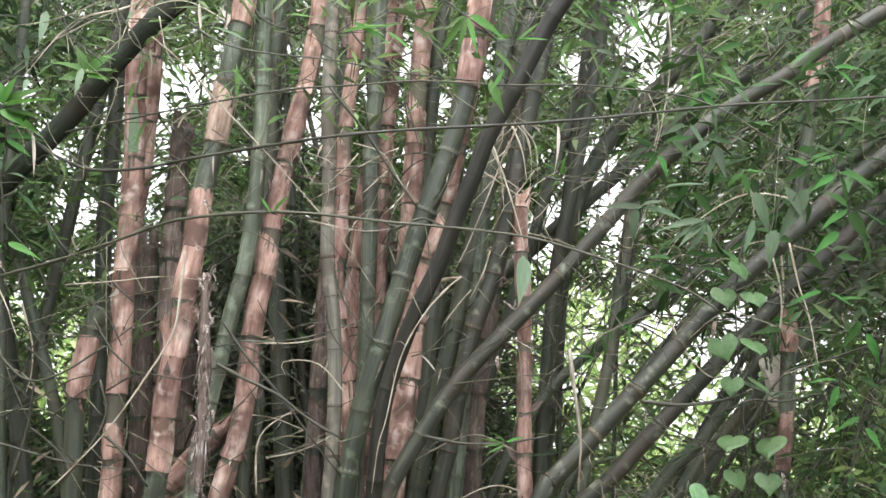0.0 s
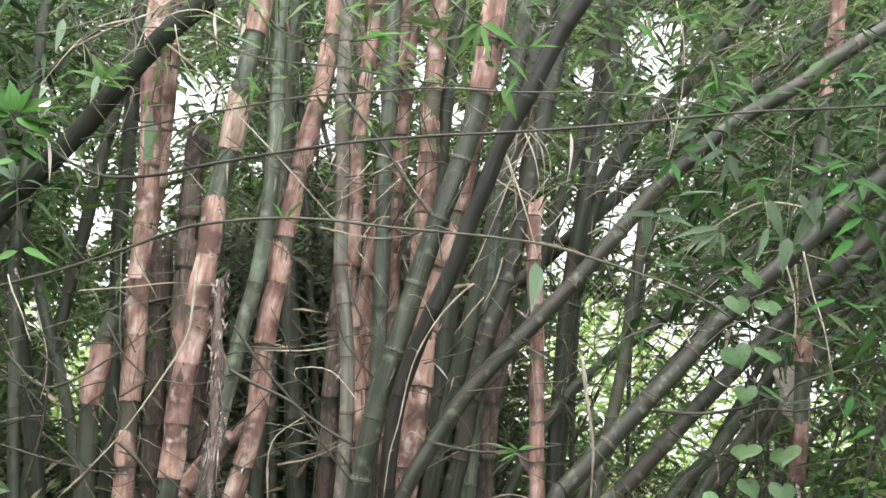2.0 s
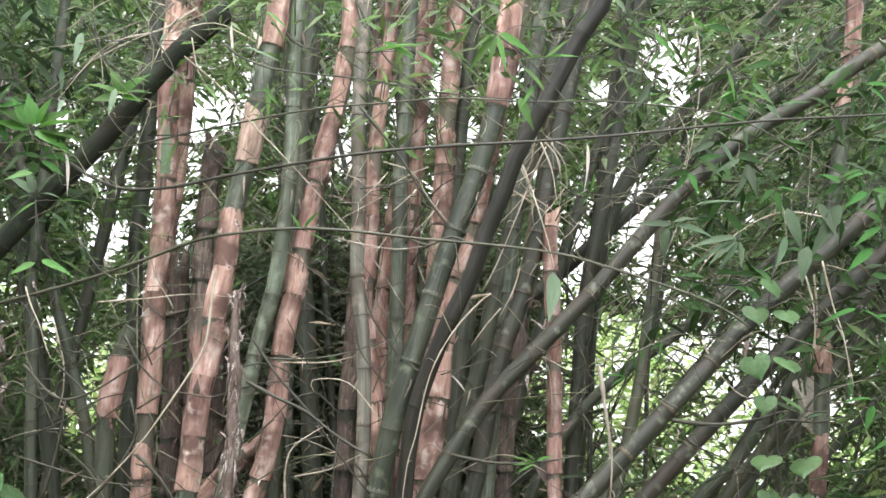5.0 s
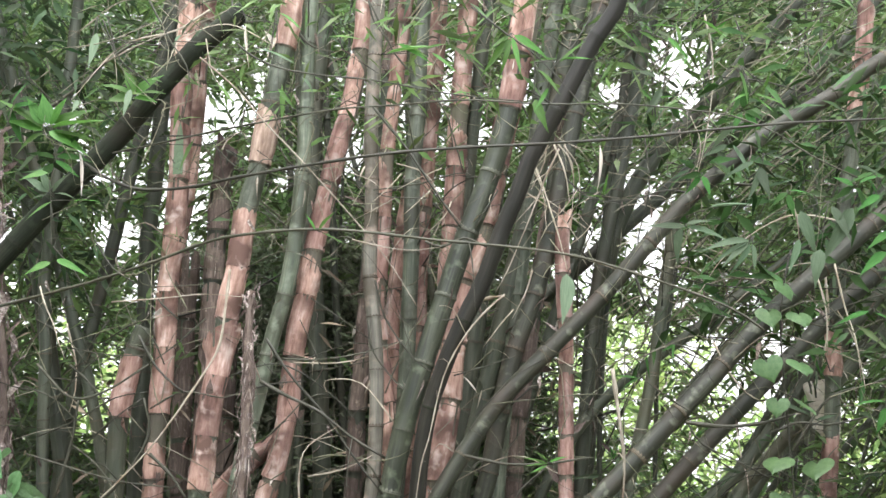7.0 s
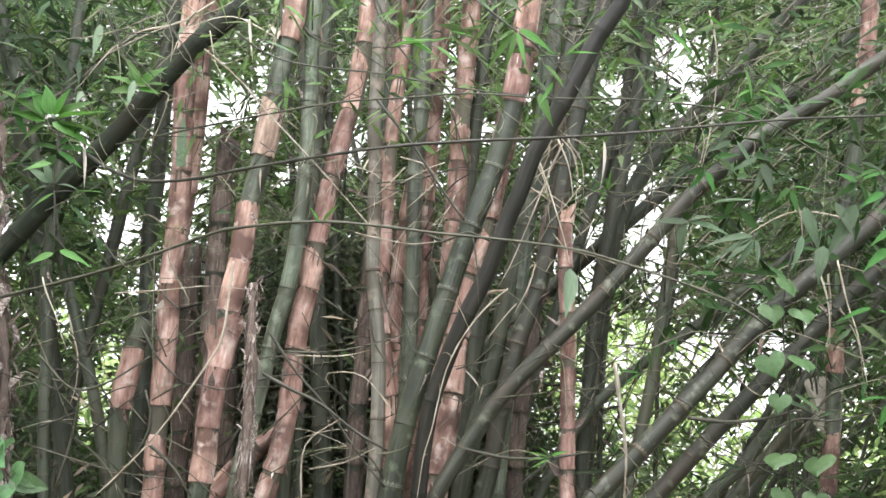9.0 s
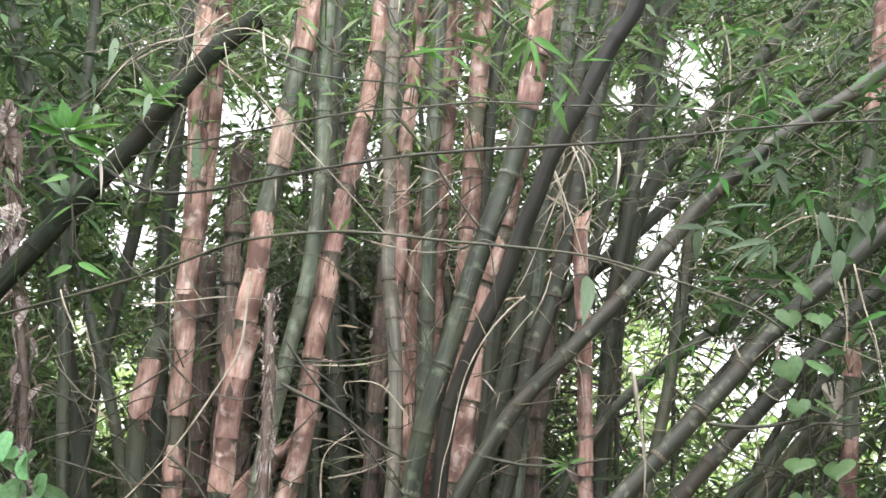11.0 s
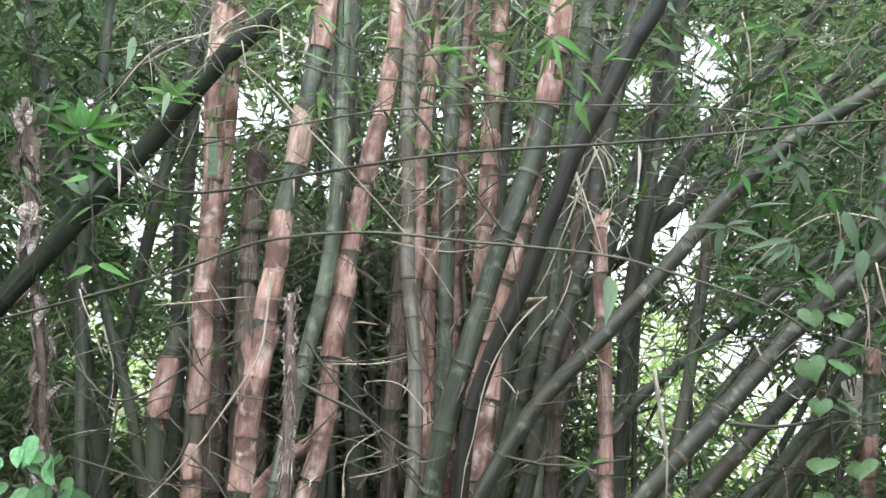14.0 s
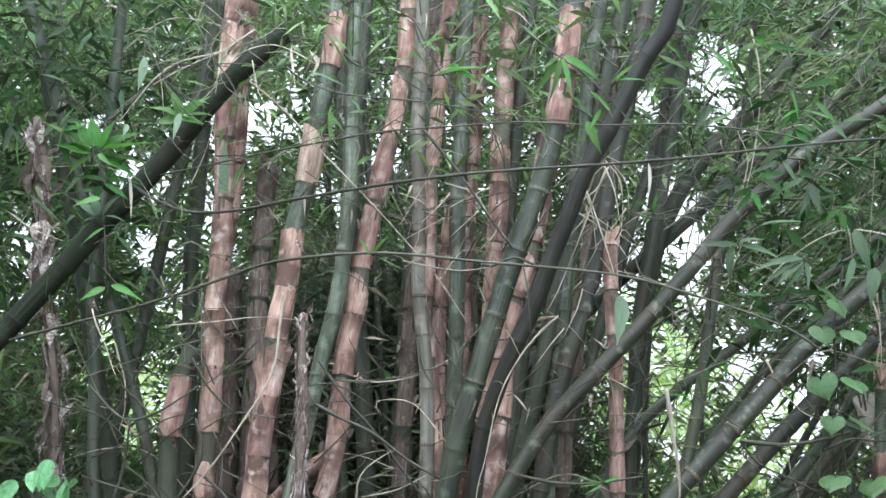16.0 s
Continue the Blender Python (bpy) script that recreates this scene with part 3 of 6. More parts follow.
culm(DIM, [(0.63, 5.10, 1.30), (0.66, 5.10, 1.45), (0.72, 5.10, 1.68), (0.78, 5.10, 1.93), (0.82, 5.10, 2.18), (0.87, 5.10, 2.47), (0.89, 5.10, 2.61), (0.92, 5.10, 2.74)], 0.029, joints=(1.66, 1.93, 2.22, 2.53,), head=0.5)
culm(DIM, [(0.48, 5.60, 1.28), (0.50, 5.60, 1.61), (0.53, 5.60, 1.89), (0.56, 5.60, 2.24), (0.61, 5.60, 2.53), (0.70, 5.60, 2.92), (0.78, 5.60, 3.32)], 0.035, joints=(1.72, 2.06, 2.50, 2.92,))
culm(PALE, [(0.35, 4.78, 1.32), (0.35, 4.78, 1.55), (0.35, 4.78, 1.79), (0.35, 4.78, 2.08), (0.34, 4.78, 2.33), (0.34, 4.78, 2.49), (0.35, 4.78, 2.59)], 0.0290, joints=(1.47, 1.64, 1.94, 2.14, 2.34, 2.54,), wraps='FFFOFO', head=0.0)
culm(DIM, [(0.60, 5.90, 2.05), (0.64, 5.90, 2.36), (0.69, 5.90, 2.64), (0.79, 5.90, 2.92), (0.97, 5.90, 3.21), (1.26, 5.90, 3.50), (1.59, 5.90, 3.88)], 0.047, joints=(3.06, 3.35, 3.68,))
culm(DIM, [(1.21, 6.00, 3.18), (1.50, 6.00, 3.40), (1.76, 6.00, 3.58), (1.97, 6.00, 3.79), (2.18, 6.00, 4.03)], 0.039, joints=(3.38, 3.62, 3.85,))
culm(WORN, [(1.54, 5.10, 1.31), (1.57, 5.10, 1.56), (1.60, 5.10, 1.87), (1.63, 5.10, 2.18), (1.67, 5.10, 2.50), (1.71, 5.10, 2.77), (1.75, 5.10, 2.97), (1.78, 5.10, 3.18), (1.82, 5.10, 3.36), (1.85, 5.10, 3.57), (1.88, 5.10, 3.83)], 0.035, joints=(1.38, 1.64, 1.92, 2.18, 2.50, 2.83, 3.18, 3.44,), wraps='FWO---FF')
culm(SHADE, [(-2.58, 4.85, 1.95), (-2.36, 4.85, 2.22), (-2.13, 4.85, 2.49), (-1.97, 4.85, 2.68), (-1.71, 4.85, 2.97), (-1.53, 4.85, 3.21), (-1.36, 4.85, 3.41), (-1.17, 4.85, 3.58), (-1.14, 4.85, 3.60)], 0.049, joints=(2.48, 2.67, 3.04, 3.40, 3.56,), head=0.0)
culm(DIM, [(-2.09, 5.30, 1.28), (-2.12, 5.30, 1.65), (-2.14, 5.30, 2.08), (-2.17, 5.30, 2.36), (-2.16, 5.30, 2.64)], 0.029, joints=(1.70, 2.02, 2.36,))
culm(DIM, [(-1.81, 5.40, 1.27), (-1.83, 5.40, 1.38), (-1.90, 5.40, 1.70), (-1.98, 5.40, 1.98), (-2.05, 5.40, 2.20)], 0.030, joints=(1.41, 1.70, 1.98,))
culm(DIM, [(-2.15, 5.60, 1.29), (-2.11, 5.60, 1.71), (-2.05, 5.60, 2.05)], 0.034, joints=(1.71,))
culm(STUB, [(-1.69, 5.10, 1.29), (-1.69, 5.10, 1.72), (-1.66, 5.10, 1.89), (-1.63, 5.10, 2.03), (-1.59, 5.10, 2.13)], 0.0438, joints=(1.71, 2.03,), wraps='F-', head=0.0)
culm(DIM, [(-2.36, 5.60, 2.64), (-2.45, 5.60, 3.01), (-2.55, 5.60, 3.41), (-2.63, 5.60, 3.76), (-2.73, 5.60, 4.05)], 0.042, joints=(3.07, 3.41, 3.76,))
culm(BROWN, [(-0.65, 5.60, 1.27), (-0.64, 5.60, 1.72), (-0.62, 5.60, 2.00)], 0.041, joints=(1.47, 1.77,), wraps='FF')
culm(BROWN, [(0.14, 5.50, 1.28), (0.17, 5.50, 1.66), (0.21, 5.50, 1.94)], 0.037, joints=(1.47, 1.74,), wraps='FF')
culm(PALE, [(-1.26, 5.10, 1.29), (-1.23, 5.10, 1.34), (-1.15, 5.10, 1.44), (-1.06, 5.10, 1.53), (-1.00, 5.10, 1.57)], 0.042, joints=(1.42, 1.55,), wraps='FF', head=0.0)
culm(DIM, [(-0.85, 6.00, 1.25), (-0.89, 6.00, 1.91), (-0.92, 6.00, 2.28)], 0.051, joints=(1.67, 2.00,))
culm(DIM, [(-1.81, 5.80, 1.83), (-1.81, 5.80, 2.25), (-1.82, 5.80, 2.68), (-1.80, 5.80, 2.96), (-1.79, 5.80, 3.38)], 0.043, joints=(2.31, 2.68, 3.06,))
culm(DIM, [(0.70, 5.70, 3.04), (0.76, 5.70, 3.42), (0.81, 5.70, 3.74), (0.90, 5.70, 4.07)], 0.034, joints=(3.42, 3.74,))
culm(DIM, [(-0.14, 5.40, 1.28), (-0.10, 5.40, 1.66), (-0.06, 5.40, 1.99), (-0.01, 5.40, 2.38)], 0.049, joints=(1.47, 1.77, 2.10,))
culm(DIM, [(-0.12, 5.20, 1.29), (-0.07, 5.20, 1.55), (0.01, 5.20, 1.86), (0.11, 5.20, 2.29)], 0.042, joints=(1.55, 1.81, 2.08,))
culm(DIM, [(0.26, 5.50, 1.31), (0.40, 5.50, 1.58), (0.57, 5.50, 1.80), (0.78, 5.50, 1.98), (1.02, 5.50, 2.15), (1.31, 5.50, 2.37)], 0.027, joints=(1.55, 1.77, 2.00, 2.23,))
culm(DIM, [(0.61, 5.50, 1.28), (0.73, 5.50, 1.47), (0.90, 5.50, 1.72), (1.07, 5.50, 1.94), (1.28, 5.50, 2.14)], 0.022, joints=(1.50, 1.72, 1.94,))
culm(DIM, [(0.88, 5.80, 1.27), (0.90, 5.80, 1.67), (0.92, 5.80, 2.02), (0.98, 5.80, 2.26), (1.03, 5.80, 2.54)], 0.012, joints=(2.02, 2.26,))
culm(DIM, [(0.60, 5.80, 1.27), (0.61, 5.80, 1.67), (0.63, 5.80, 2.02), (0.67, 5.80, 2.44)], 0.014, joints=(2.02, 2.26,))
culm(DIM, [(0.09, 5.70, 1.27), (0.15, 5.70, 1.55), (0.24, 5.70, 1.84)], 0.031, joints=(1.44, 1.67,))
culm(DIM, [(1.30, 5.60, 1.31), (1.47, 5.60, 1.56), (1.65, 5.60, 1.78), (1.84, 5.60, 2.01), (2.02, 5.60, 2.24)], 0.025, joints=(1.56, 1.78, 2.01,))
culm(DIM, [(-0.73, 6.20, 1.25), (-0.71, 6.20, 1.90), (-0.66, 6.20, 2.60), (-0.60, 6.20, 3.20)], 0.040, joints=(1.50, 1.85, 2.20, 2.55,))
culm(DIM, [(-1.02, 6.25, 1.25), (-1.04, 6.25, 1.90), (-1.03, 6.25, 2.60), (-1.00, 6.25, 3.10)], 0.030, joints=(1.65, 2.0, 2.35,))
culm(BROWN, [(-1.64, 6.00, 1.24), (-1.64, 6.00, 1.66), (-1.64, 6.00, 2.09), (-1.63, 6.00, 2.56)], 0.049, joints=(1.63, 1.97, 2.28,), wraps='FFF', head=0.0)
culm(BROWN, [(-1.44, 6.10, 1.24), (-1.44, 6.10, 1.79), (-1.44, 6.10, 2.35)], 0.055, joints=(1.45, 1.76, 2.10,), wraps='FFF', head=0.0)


# ---- gaps in the leaves, placed to fit the camera's view of the sky ----
GAPS = [
    (-2.44, 2.44, 0.06, 0.08),
    (-2.49, 2.75, 0.08, 0.11),
    (-2.85, 1.73, 0.04, 0.06),
    (-2.33, 2.17, 0.04, 0.06),
    (0.41, 1.84, 0.06, 0.07),
    (0.82, 2.11, 0.10, 0.11),
    (1.01, 2.30, 0.09, 0.10),
    (1.09, 2.00, 0.08, 0.09),
    (1.13, 2.44, 0.09, 0.10),
    (1.21, 2.12, 0.09, 0.10),
    (1.34, 2.78, 0.07, 0.08),
    (1.58, 2.35, 0.08, 0.09),
    (1.76, 1.64, 0.07, 0.08),
    (0.77, 3.03, 0.10, 0.11),
    (1.19, 3.38, 0.12, 0.13),
    (1.06, 1.91, 0.08, 0.09),
    (0.80, 2.03, 0.08, 0.09),
    (-2.50, 4.12, 0.10, 0.14),
    (-2.14, 4.10, 0.12, 0.14),
    (-2.15, 3.92, 0.07, 0.19),
    (-1.95, 4.17, 0.12, 0.12),
    (-2.25, 3.44, 0.12, 0.17),
    (-2.69, 3.17, 0.12, 0.10),
    (-2.93, 3.74, 0.08, 0.10),
    (-2.16, 3.20, 0.05, 0.19),
    (-1.56, 2.46, 0.04, 0.25),
    (-2.14, 2.86, 0.06, 0.16),
    (-1.00, 3.85, 0.09, 0.11),
    (-0.49, 4.12, 0.06, 0.08),
    (-0.01, 3.99, 0.06, 0.10),
    (-0.61, 4.12, 0.04, 0.07),
    (1.50, 4.55, 0.16, 0.17),
    (1.58, 4.24, 0.11, 0.11),
    (1.15, 3.47, 0.14, 0.16),
    (1.27, 3.12, 0.12, 0.15),
    (1.02, 4.30, 0.09, 0.07),
    (0.72, 2.95, 0.13, 0.13),
    (0.81, 3.16, 0.06, 0.08),
    (0.43, 2.20, 0.07, 0.08),
    (1.89, 1.96, 0.13, 0.11),
    (2.07, 1.74, 0.09, 0.08),
    (1.14, 2.04, 0.12, 0.21),
    (-2.82, 1.76, 0.07, 0.07),
    (-2.67, 2.18, 0.06, 0.16),
    (-3.20, 4.12, 0.09, 0.08),
    (-3.25, 2.22, 0.04, 0.06),
    (0.81, 1.96, 0.06, 0.16),
    (1.63, 2.20, 0.11, 0.09),
    (-0.27, 3.59, 0.03, 0.06),
    (-1.12, 4.44, 0.03, 0.05),
    (-3.52, 2.77, 0.06, 0.06),
    (-1.46, 3.63, 0.05, 0.06),
    (-3.64, 3.19, 0.08, 0.11),
    (2.45, 4.71, 0.05, 0.05),
    (-1.73, 4.12, 0.07, 0.05),
    (1.73, 1.56, 0.14, 0.09),
    (2.17, 2.37, 0.08, 0.06),
    (-2.55, 1.98, 0.12, 0.21),
    (-3.09, 2.52, 0.07, 0.12),
    (-0.18, 4.12, 0.03, 0.08),
    (0.16, 3.51, 0.03, 0.07),
    (-0.92, 4.35, 0.04, 0.08),
    (-1.28, 3.42, 0.05, 0.16),
    (-0.25, 4.44, 0.04, 0.16),
    (-0.36, 4.08, 0.03, 0.12),
    (-0.03, 4.30, 0.04, 0.12),
    (-0.66, 4.48, 0.03, 0.12),
    (0.33, 4.39, 0.05, 0.12),
    (0.43, 3.64, 0.04, 0.10),
    (-1.66, 4.44, 0.03, 0.12),
    (-2.83, 1.92, 0.07, 0.18),
    (-2.77, 2.10, 0.04, 0.10),
    (-2.87, 1.78, 0.07, 0.07),
    (-2.62, 3.70, 0.07, 0.08),
    (-2.73, 3.56, 0.05, 0.07),
    (-2.81, 3.28, 0.05, 0.06),
    (-2.47, 4.03, 0.05, 0.05),
    (2.12, 1.96, 0.08, 0.09),
    (1.90, 1.90, 0.10, 0.12),
    (2.60, 1.86, 0.07, 0.08),
    (2.73, 1.62, 0.06, 0.06),
]
EYE_HEIGHT = 1.57


def open_sky(p, depth):
    """Whether a place lies in one of the gaps along the camera's lines of sight, given at 8 m."""
    k = 8.0 / depth
    x, z = p[:, 0] * k, EYE_HEIGHT + (p[:, 2] - EYE_HEIGHT) * k
    out = np.zeros(len(p))
    for gx, gz, rx, rz in GAPS:
        out = np.maximum(out, np.exp(-(((x - gx) / (1.85 * rx)) ** 2 + ((z - gz) / (1.85 * rz)) ** 2) ** 2 * 0.7))
    return out


def far_culms():
    """Thin culms in the shade-dimmed colour deeper in the clump, upright in the middle and leaning out to the sides."""
    rng = random.Random(21)
    for i in range(84):
        x, y = rng.uniform(-2.4, 2.3), rng.uniform(5.9, 7.6)
        tilt = 0.12 * x + rng.gauss(0, 0.10) + (rng.uniform(0.5, 1.1) if i % 3 == 0 and x > -0.2 else 0)
        bow = rng.uniform(-0.08, 0.08)
        seen = np.array([(x + tilt * z, y, z) for z in (1.6, 2.0, 2.4, 2.8, 3.2, 3.6, 4.0)])
        if open_sky(seen, y).mean() > 0.12:
            continue
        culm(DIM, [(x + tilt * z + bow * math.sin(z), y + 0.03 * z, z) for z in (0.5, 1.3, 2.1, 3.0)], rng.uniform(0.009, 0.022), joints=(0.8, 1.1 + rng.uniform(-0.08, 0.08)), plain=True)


far_culms()


# ---- ground ----
def ground():
    verts, faces = [], []
    xs = [-400, -120, -40] + [-14 + 0.7 * i for i in range(41)] + [40, 120, 400]
    ys = [-400, -120, -30] + [-6 + 0.7 * i for i in range(45)] + [60, 150, 500]
    for y in ys:
        for x in xs:
            near = abs(x) < 15 and -7 < y < 26
            verts.append((x, y, (0.10 * noise.noise(Vector((x * 0.5, y * 0.5, 0))) + 0.03 * noise.noise(Vector((x * 2, y * 2, 3)))) if near else 0.0))
    n = len(xs)
    for j in range(len(ys) - 1):
        for i in range(n - 1):
            a = j * n + i
            faces.append((a, a + 1, a + n + 1, a + n))
    ob = new("ground", solid("ground", verts, faces, M_GROUND))
    tagged(ob, "bare brown earth strewn with fallen bamboo leaves", "ground", kind="structure")


ground()


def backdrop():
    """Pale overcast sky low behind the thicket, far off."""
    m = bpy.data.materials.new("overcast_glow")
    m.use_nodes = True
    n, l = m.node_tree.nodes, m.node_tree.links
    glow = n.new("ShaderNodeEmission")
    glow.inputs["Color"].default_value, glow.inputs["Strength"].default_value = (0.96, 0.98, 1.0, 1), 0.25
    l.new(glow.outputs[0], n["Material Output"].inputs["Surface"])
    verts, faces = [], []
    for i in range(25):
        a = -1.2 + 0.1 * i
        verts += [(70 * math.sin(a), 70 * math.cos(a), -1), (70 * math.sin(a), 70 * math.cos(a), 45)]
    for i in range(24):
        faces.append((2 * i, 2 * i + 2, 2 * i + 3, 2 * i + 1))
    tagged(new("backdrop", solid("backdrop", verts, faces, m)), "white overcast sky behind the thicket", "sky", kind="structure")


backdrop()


# ---- branches ----
def shoot(points, r, material, sides=6, taper=0.5):
    """A thin stem with small joints along a smooth curve."""
    line = spline(points, 0.05)
    n = len(line)
    rings = []
    for i, p in enumerate(line):
        k = 1.0 - (1 - taper) * i / max(1, n - 1)
        rings.append((p, r * k * (1.35 if i % 5 == 2 else 1.0)))
    v, f, u = sweep(rings, sides)
    return solid("stem", v, f, material, u), line


TWIG_LABELS = {"CANE": (M_CANE, "thin green-brown bamboo branch arching through the clump"), "STRAW": (M_STRAW, "thin dry straw-coloured twig caught among the culms")}
CANE, STRAW = TWIG_LABELS


def twig(kind, points, r, leaves=0):
    material, label = TWIG_LABELS[kind]
    base = Vector(points[0])
    rng = random.Random(int(abs(base.x * 1000)) + len(points))
    kink = [Vector((rng.uniform(-1, 1), 0.5 * rng.uniform(-1, 1), rng.uniform(-1, 1))) * (0.006 if kind == "STRAW" else 0.003) for _ in points]
    me, line = shoot([Vector(p) - base + k for p, k in zip(points, kink)], r, material, taper=0.35 if kind == "STRAW" else 0.6)
    ob = new("bamboo_branch", me)
    ob.location = base
    tagged(ob, label, "branch", "thin branches")
    rng = random.Random(int(abs(base.x * 1000)) + len(points))
    for i in range(2, len(line) - 2, 3):
        if rng.random() < 0.4:
            p = line[i]
            a = rng.uniform(0, 6.28)
            d = Vector((math.cos(a), rng.uniform(-0.5, 0.3), math.sin(a))) * (rng.uniform(0.015, 0.05) if rng.random() < 0.72 else rng.uniform(0.08, 0.26))
            side, _ = shoot([p, p + d * 0.5 + Vector((0, 0, 0.14 * d.length)), p + d + Vector((0, 0, -0.2 * d.length))], r * (0.4 if d.length > 0.06 else 0.3), material, 4, 0.3)
            part("spur", side, ob)
    return ob


twig(CANE, [(-2.327, 4.742, 2.129), (-1.892, 4.618, 2.212), (-1.615, 4.495, 2.260), (-1.350, 4.371, 2.319), (-1.119, 4.247, 2.366), (-0.973, 4.124, 2.373), (-0.707, 4.000, 2.371), (-0.496, 4.000, 2.365), (-0.201, 4.000, 2.338), (0.113, 4.000, 2.307), (0.343, 4.000, 2.271), (0.591, 4.000, 2.198), (0.797, 4.000, 2.125), (0.918, 4.000, 2.067), (1.008, 4.000, 2.001)], 0.0072)
twig(CANE, [(-1.805, 4.742, 2.831), (-1.657, 4.610, 2.733), (-1.467, 4.478, 2.643), (-1.220, 4.346, 2.621), (-0.989, 4.214, 2.631), (-0.682, 4.082, 2.644), (-0.371, 3.950, 2.655), (-0.077, 3.950, 2.678), (0.218, 3.950, 2.694), (0.554, 3.950, 2.716), (0.849, 3.950, 2.745), (1.123, 3.950, 2.771), (1.438, 3.950, 2.789), (1.775, 3.950, 2.812)], 0.0072)
twig(CANE, [(-1.681, 4.742, 2.877), (-1.444, 4.610, 2.885), (-1.170, 4.478, 2.898), (-0.908, 4.346, 2.907), (-0.615, 4.214, 2.912), (-0.339, 4.082, 2.888), (-0.078, 3.950, 2.860), (0.219, 3.950, 2.847), (0.536, 3.950, 2.843), (0.851, 3.950, 2.811), (0.945, 3.950, 2.787), (1.079, 3.950, 2.730), (1.200, 3.950, 2.648), (1.362, 3.950, 2.562)], 0.0042)
twig(CANE, [(-1.012, 4.200, 3.185), (-0.952, 4.200, 3.132), (-0.836, 4.200, 3.084), (-0.676, 4.200, 3.054), (-0.448, 4.200, 3.030), (-0.221, 4.200, 2.983), (-0.062, 4.200, 2.959), (0.141, 4.200, 2.943)], 0.0037)
twig(STRAW, [(-1.140, 4.100, 3.087), (-0.990, 4.100, 2.959), (-0.873, 4.100, 2.833), (-0.691, 4.100, 2.641), (-0.511, 4.100, 2.440), (-0.378, 4.100, 2.287), (-0.246, 4.100, 2.061)], 0.0037)
twig(CANE, [(-0.468, 4.300, 2.956), (-0.315, 4.300, 2.765), (-0.221, 4.300, 2.624), (-0.101, 4.300, 2.443)], 0.0059)
twig(CANE, [(-0.060, 4.000, 3.257), (0.071, 4.000, 3.142), (0.179, 4.000, 3.062), (0.307, 4.000, 2.926), (0.434, 4.000, 2.759)], 0.0035)
twig(CANE, [(0.408, 4.000, 3.223), (0.331, 4.000, 3.096), (0.254, 4.000, 3.005), (0.232, 4.000, 2.926)], 0.0035)
twig(STRAW, [(0.073, 4.100, 2.148), (0.009, 4.100, 2.094), (-0.075, 4.100, 1.987), (-0.158, 4.100, 1.839), (-0.214, 4.100, 1.611), (-0.237, 4.100, 1.509), (-0.256, 4.100, 1.347)], 0.0041)
twig(STRAW, [(0.310, 4.400, 2.808), (0.249, 4.400, 2.674), (0.191, 4.400, 2.530), (0.140, 4.400, 2.404), (0.088, 4.400, 2.285), (0.043, 4.400, 2.191)], 0.0040)
twig(STRAW, [(0.282, 4.400, 2.819), (0.332, 4.400, 2.698), (0.350, 4.400, 2.579)], 0.0040)
twig(STRAW, [(0.494, 4.300, 1.889), (0.513, 4.300, 1.725), (0.523, 4.300, 1.575), (0.535, 4.300, 1.490), (0.519, 4.300, 1.342)], 0.0085)
twig(STRAW, [(-1.003, 4.200, 2.258), (-1.008, 4.200, 2.093), (-1.028, 4.200, 1.961), (-1.091, 4.200, 1.842), (-1.251, 4.200, 1.607), (-1.370, 4.200, 1.460), (-1.489, 4.200, 1.335)], 0.0061)
twig(STRAW, [(-0.684, 4.100, 1.345), (-0.688, 4.100, 1.466), (-0.675, 4.100, 1.547), (-0.624, 4.100, 1.599), (-0.542, 4.100, 1.646)], 0.0044)
twig(CANE, [(-0.884, 4.300, 1.828), (-0.783, 4.300, 1.774), (-0.648, 4.300, 1.709), (-0.514, 4.300, 1.608), (-0.388, 4.300, 1.538)], 0.0078)
twig(CANE, [(-0.880, 4.350, 1.999), (-0.773, 4.350, 1.854), (-0.634, 4.350, 1.700), (-0.519, 4.350, 1.548), (-0.401, 4.350, 1.398)], 0.0059)
twig(STRAW, [(-0.717, 4.500, 1.457), (-0.582, 4.500, 1.492), (-0.446, 4.500, 1.548)], 0.0041)
twig(STRAW, [(-1.492, 4.300, 2.133), (-1.291, 4.300, 2.156), (-1.112, 4.300, 2.166), (-0.921, 4.300, 2.158)], 0.0031)
twig(CANE, [(-0.830, 4.400, 1.925), (-0.694, 4.400, 1.921), (-0.535, 4.400, 1.938), (-0.355, 4.400, 1.995)], 0.0039)
twig(STRAW, [(-1.905, 4.600, 2.250), (-1.883, 4.600, 2.177), (-1.832, 4.600, 2.081), (-1.807, 4.600, 2.010), (-1.778, 4.600, 1.938)], 0.0041)
twig(STRAW, [(-2.033, 5.280, 2.165), (-2.004, 5.280, 2.077), (-1.975, 5.280, 1.974), (-1.970, 5.280, 1.839), (-1.987, 5.280, 1.744)], 0.0058)
twig(CANE, [(-0.721, 4.800, 1.935), (-0.762, 4.800, 2.034), (-0.815, 4.800, 2.133)], 0.0034)
twig(CANE, [(-1.659, 4.500, 3.418), (-1.598, 4.500, 3.237), (-1.482, 4.500, 3.147), (-1.455, 4.500, 3.109)], 0.0032)
twig(STRAW, [(-1.287, 4.800, 3.599), (-1.439, 4.800, 3.487), (-1.697, 4.800, 3.404), (-1.914, 4.800, 3.145)], 0.0052)
twig(STRAW, [(-1.250, 4.600, 3.367), (-1.217, 4.600, 3.209), (-1.163, 4.600, 3.131)], 0.0033)
twig(CANE, [(-0.527, 4.600, 3.553), (-0.499, 4.600, 3.447), (-0.435, 4.600, 3.367)], 0.0041)
twig(STRAW, [(0.970, 4.600, 3.474), (0.996, 4.600, 3.290), (0.990, 4.600, 3.108), (0.947, 4.600, 2.903), (0.891, 4.600, 2.677)], 0.0041)
